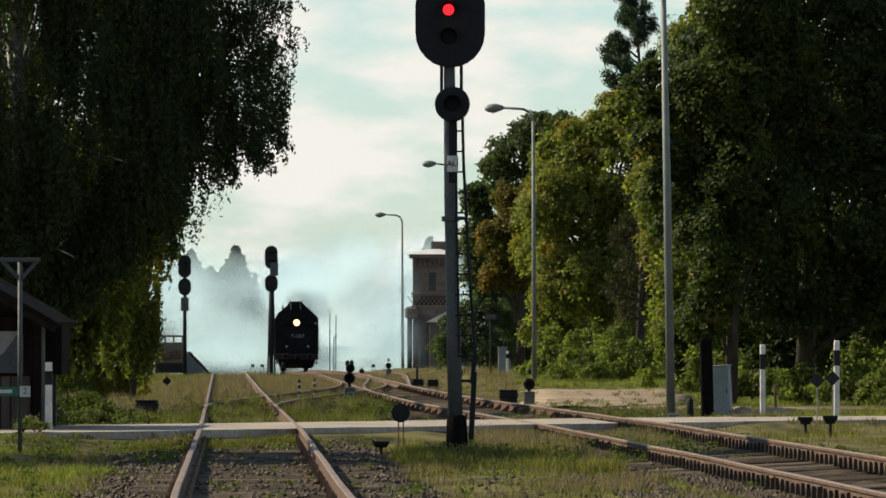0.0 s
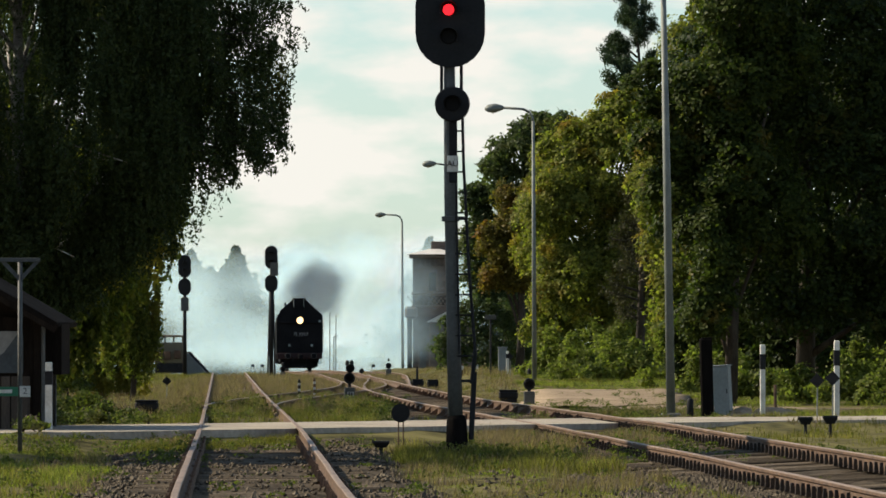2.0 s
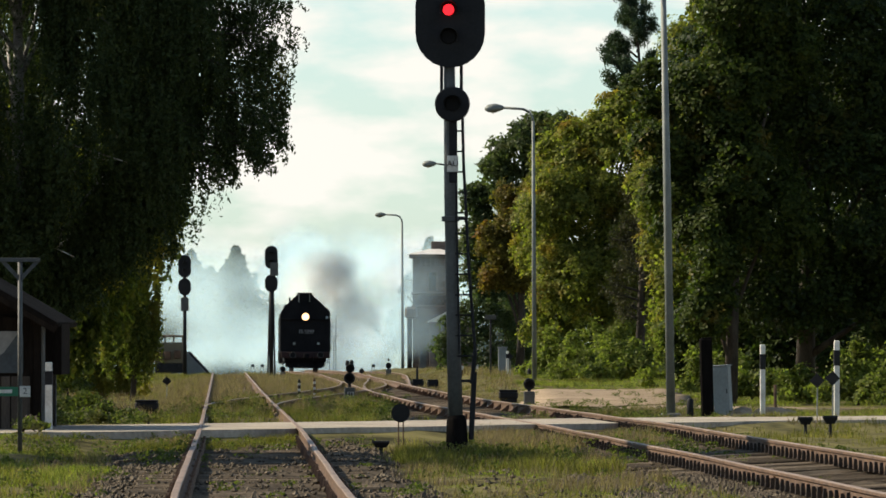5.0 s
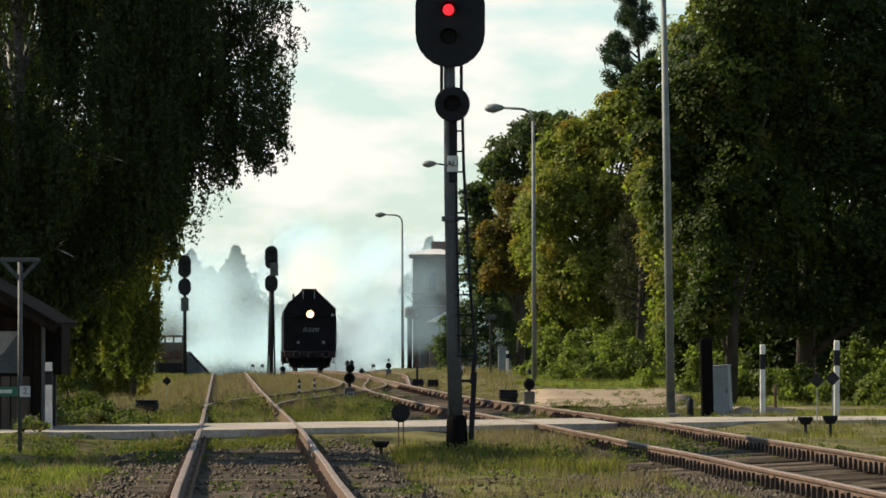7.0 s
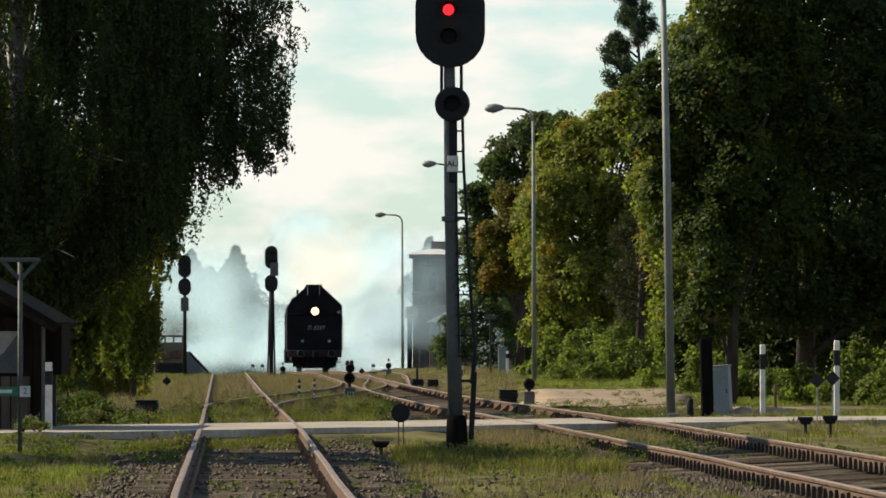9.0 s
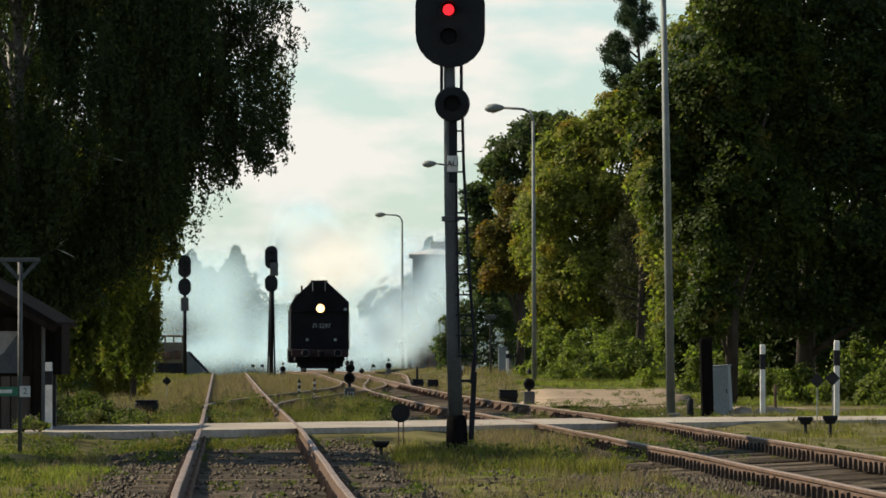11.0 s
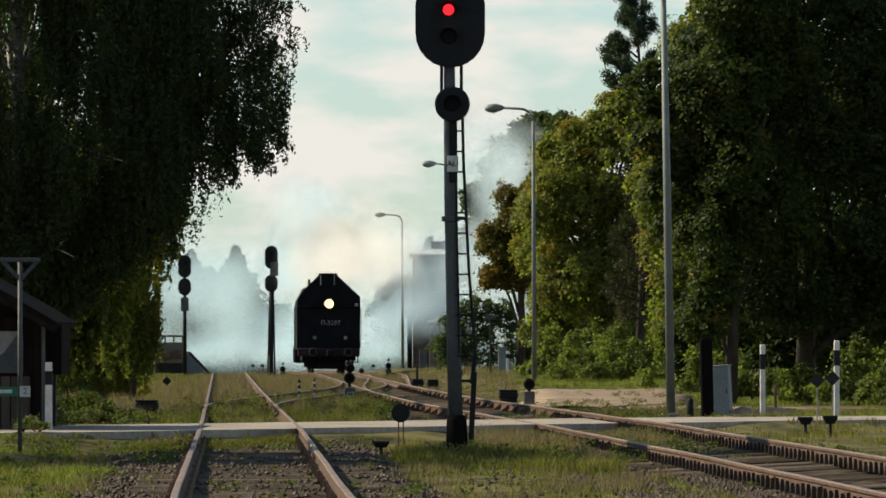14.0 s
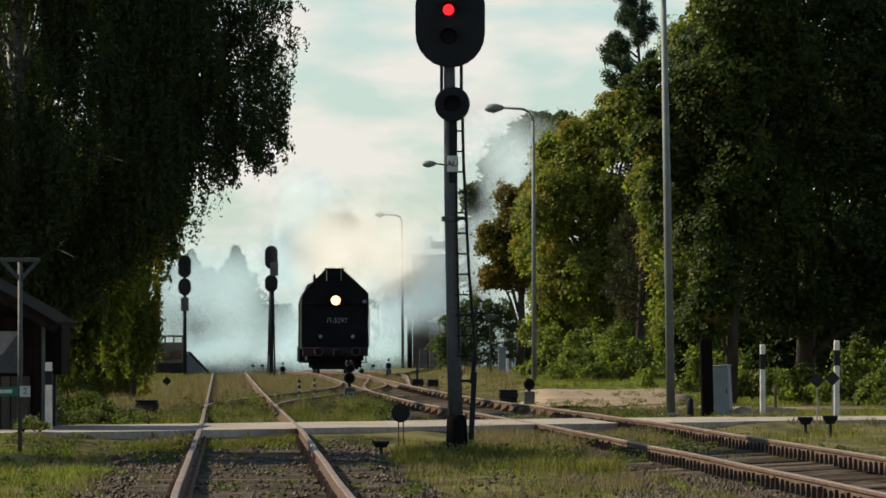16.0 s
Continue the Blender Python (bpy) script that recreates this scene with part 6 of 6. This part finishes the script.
def stones():
    """Loose ballast on the shoulder of the main line and round the siding."""
    rnd = random.Random(9)
    vs, fs = [], []
    base = [(1, 0, 0), (-1, 0, 0), (0, 1, 0), (0, -1, 0), (0, 0, 1), (0, 0, -1)]
    tri = [(0, 2, 4), (2, 1, 4), (1, 3, 4), (3, 0, 4), (2, 0, 5), (1, 2, 5), (3, 1, 5), (0, 3, 5)]
    spots = [(along(MAIN, y) - rnd.uniform(0.95, 2.6), y) for y in (rnd.uniform(60, 82) for _ in range(3600))]
    spots += [(along(MAIN, y) + rnd.uniform(-0.7, 0.7), y) for y in (rnd.uniform(60, 104) for _ in range(1800))]
    spots += [(along(SIDE, y) + rnd.uniform(-2.2, 2.5), y) for y in (rnd.uniform(60, 105) for _ in range(15000))]
    spots += [(rnd.uniform(-5.5, 3.5), rnd.uniform(62, 103)) for _ in range(2500)]
    spots += [(rnd.uniform(-1.8, 1.5), rnd.uniform(100, 107)) for _ in range(900)]
    for x, y in spots:
        s = rnd.uniform(0.02, 0.045)
        on = min(abs(x - along(SIDE, y)), abs(x - along(MAIN, y))) < 1.9
        o = x - along(SIDE, y)
        if abs(o) < 1.4 and rnd.uniform(0, 1) < 0.72:
            continue
        z = (rail_z(y) - 0.225 if on else ground_z(x, y)) + s * 0.2
        if abs(o) < 2.5:
            z = rail_z(y) - 0.20 - max(0.0, 0.2 * (abs(o) - 1.5)) + 0.075 * noise.noise((y * 0.5, o * 1.1, 5)) + 0.04 * noise.noise((y * 1.7, o * 4, 9)) + s * 0.2
        if 0.9 < along(MAIN, y) - x < 2.0:
            z = rail_z(y) - 0.20 - 0.05 * (along(MAIN, y) - x - 0.9)
        k = len(vs)
        for b in base:
            q = [c * s * rnd.uniform(0.6, 1.3) for c in b]
            vs.append((x + q[0] + rnd.uniform(-s, s) * 0.3, y + q[1], z + q[2] * 0.8))
        fs += [(k + a, k + b, k + c) for a, b, c in tri]
    tagged(sheet("ballast_stones", vs, fs, M_BALLAST), "loose grey ballast stones", "ballast", kind="stuff")


stones()


# ---------------------------------------------------------------- smoke
def puff_mesh():
    bm = bmesh.new()
    bmesh.ops.create_icosphere(bm, subdivisions=3, radius=1.0)
    for v in bm.verts:
        v.co.y *= 0.35
        v.co *= 0.97 + 0.03 * noise.noise(v.co * 2)
    me = bpy.data.meshes.new("smoke_puff")
    bm.to_mesh(me), bm.free()
    me.polygons.foreach_set("use_smooth", [True] * len(me.polygons))
    return me


PUFF = {}
for key, mat in (("white", S_WHITE), ("haze", S_HAZE), ("dark", S_DARK), ("thin", S_THIN), ("veil", S_VEIL), ("late", S_LATE)):
    PUFF[key] = puff_mesh()
    PUFF[key].materials.append(mat)


def puff(kind, size, label):
    ob = new("smoke_puff", PUFF[kind])
    ob.scale = size
    return tagged(ob, label, "smoke", "smoke from the engine")


def rail_pose(y):
    dx = (along(MAIN, y + 12) - along(MAIN, y)) / 12
    dz = (rail_z(y + 9) - rail_z(y)) / 9
    return along(MAIN, y), y, rail_z(y), math.degrees(math.atan(dz)), 0.0, -math.degrees(math.atan(dx))


def engine_y(t):
    return 485 - 11.4 * t + 0.068 * t * t


def motions():
    """The engine runs in along the main line; its smoke rises and drifts across to the wood."""
    walk(LOCO, [(t, pose(*rail_pose(engine_y(t)))) for t in range(17)])
    rnd = random.Random(4)
    # lasting haze over the far yard
    for i in range(24):
        x, z = -25 + 1.1 * i + rnd.uniform(-1, 1), rnd.uniform(-0.5, 6.3)
        y = rnd.uniform(510, 560)
        s = rnd.uniform(4.4, 7.0)
        ob = puff("haze", (s, s, s * rnd.uniform(0.65, 0.9)), "thin blue smoke haze hanging over the yard")
        d, lift = rnd.uniform(0.1, 0.35), rnd.uniform(0.0, 0.1)
        walk(ob, [(0, pose(x, y, z)), (8, pose(x + 8 * d, y, z + 8 * lift)), (16, pose(x + 16 * d, y, z + 16 * lift))])
    # more of it hangs before the wood behind the station
    for i in range(9):
        x, y, z, s = -9.5 + 1.2 * i, rnd.uniform(500, 540), rnd.uniform(2.0, 8.0), rnd.uniform(3.2, 5.0)
        ob = puff("haze", (s, s, s * 0.8), "thin blue smoke haze hanging over the yard")
        walk(ob, [(0, pose(x, y, z)), (8, pose(x + 1.5, y, z + 0.3)), (16, pose(x + 3.0, y, z + 0.6))])
    # a blue veil reaches the station first
    for i in range(2):
        s = rnd.uniform(2.6, 3.4)
        ob = puff("veil", (s, s, s * 0.9), "blue smoke veil drifting before the station")
        z, late = 1.4 + 2.6 * i, 0.9 + 0.8 * i
        rows = []
        for tt in (0, 2, 4, 7, 10, 13, 16):
            f = tt - late
            rows.append((tt, pose(-2.1 + (0.9 * f if f < 0 else 0.16 * f), 372 - 2 * i, z + 0.12 * max(f, 0))))
        walk(ob, rows)
    for i in range(12):
        x, y, s = -23 + 1.9 * i + rnd.uniform(-1, 1), rnd.uniform(498, 512), rnd.uniform(2.8, 4.4)
        ob = puff("haze", (s, s, s * 0.6), "low pale smoke creeping over the rails")
        walk(ob, [(0, pose(x, y, 0.2)), (8, pose(x + rnd.uniform(0.5, 1.5), y, 0.4)), (16, pose(x + rnd.uniform(1.5, 3.0), y, 0.6))])
    # smoke drifting across the station towards the wood
    for i in range(14):
        s = rnd.uniform(2.0, 3.2)
        ob = puff("thin", (s, s, s * 0.85), "pale smoke drifting past the station")
        late = 6.0 + i * 0.62
        rows = []
        for t in (0, 3, 6, 9, 12, 14, 16):
            f = t - late
            x = -4.6 + (0.45 if f > 0 else 0.6) * f + 0.25 * (i % 4)
            y = 455 - 9.5 * min(f, 15.5) if i % 3 == 0 or f < 0 else 455 - 1.2 * f
            rows.append((t, pose(x, y, 1.8 + max(0.9 * min(f, 0), -4.0) + (0.42 if i % 3 == 0 else 0.22) * max(f, 0) + 0.3 * (i % 3))))
        walk(ob, rows)
    # at last it rolls on past the station, in front of the trees behind the maples
    for i in range(14):
        s = rnd.uniform(1.9, 3.0)
        ob = puff("late", (s, s, s * 0.9), "pale smoke drifting past the station")
        x, z = rnd.uniform(0.9, 3.2), 1.6 + 0.62 * i
        walk(ob, [(0, pose(-9 + 0.5 * i, 530, -2.2)), (8, pose(-5 + 0.4 * i, 505, -1.2)), (11, pose(-2.5 + 0.25 * i, 400, 0.6 * z)),
                  (12.2, pose(x - 1.6, 330 + 1.2 * i, 0.85 * z)), (13.3, pose(x - 0.2, 299 + 0.6 * i, z)), (16, pose(x + 0.8, 296 + 0.6 * i, z + 0.7))])
    # puffs from the chimney, one after another: they rise, slow down and drift with the train
    t0 = -7.0
    while t0 < 15.8:
        dark = -0.7 < t0 < 3.6
        y0 = engine_y(t0) + 21
        x0, z0 = along(MAIN, y0), rail_z(y0) + 4.6
        s = rnd.uniform(1.8, 3.3) if dark else rnd.uniform(2.0, 4.2)
        ob = puff("dark" if dark else "white" if t0 > 0 else "haze", (s, s, s * rnd.uniform(0.75, 1.0)), "rolling dark coal smoke above the engine" if dark else "billowing sunlit white steam behind the engine" if t0 > 0 else "older blue smoke trailing after the engine")
        ux, uz, drag = rnd.uniform(-0.1, 0.75), rnd.uniform(0.04, 0.42), rnd.uniform(1.5, 5.0)
        if dark:
            ux, x0, uz = rnd.uniform(0.2, 1.0), x0 + 0.8, uz + 0.08
        elif t0 < 0:
            ux *= 0.3
        rows = []
        for t in (0, 1, 2, 3, 4, 5, 6, 7, 8, 9, 10, 11, 12, 13, 14, 15, 16):
            age = t - t0
            if age < 0:
                # until it is due at the chimney it waits sunk below the rails, unseen
                yy = max(engine_y(t) + 60, 515)
                rows.append((t, pose(along(MAIN, yy) + 0.5, yy, rail_z(yy) - 0.95 * s)))
            else:
                rise = 1.7 * (1 - math.exp(-age / 1.3)) + uz * age
                yy = y0 - drag * 1.5 * (1 - math.exp(-age / 1.5)) - 1.0 * age
                if dark and age > 2.6:
                    # dark smoke slides back and sinks below ground, to leave the camera's view
                    yy += min(16 * (age - 2.6), 590 - yy)
                    rise -= min(5.0 * (age - 2.6), 16.0)
                rows.append((t, pose(x0 + (y0 - yy) * 0.033 + ux * min(age, 9), yy, z0 + rise, 0, 12 * math.sin(age * 0.4 + s), 0)))
        walk(ob, rows)
        t0 += 0.27 if dark else 0.42 if t0 < 7 else 0.5


motions()
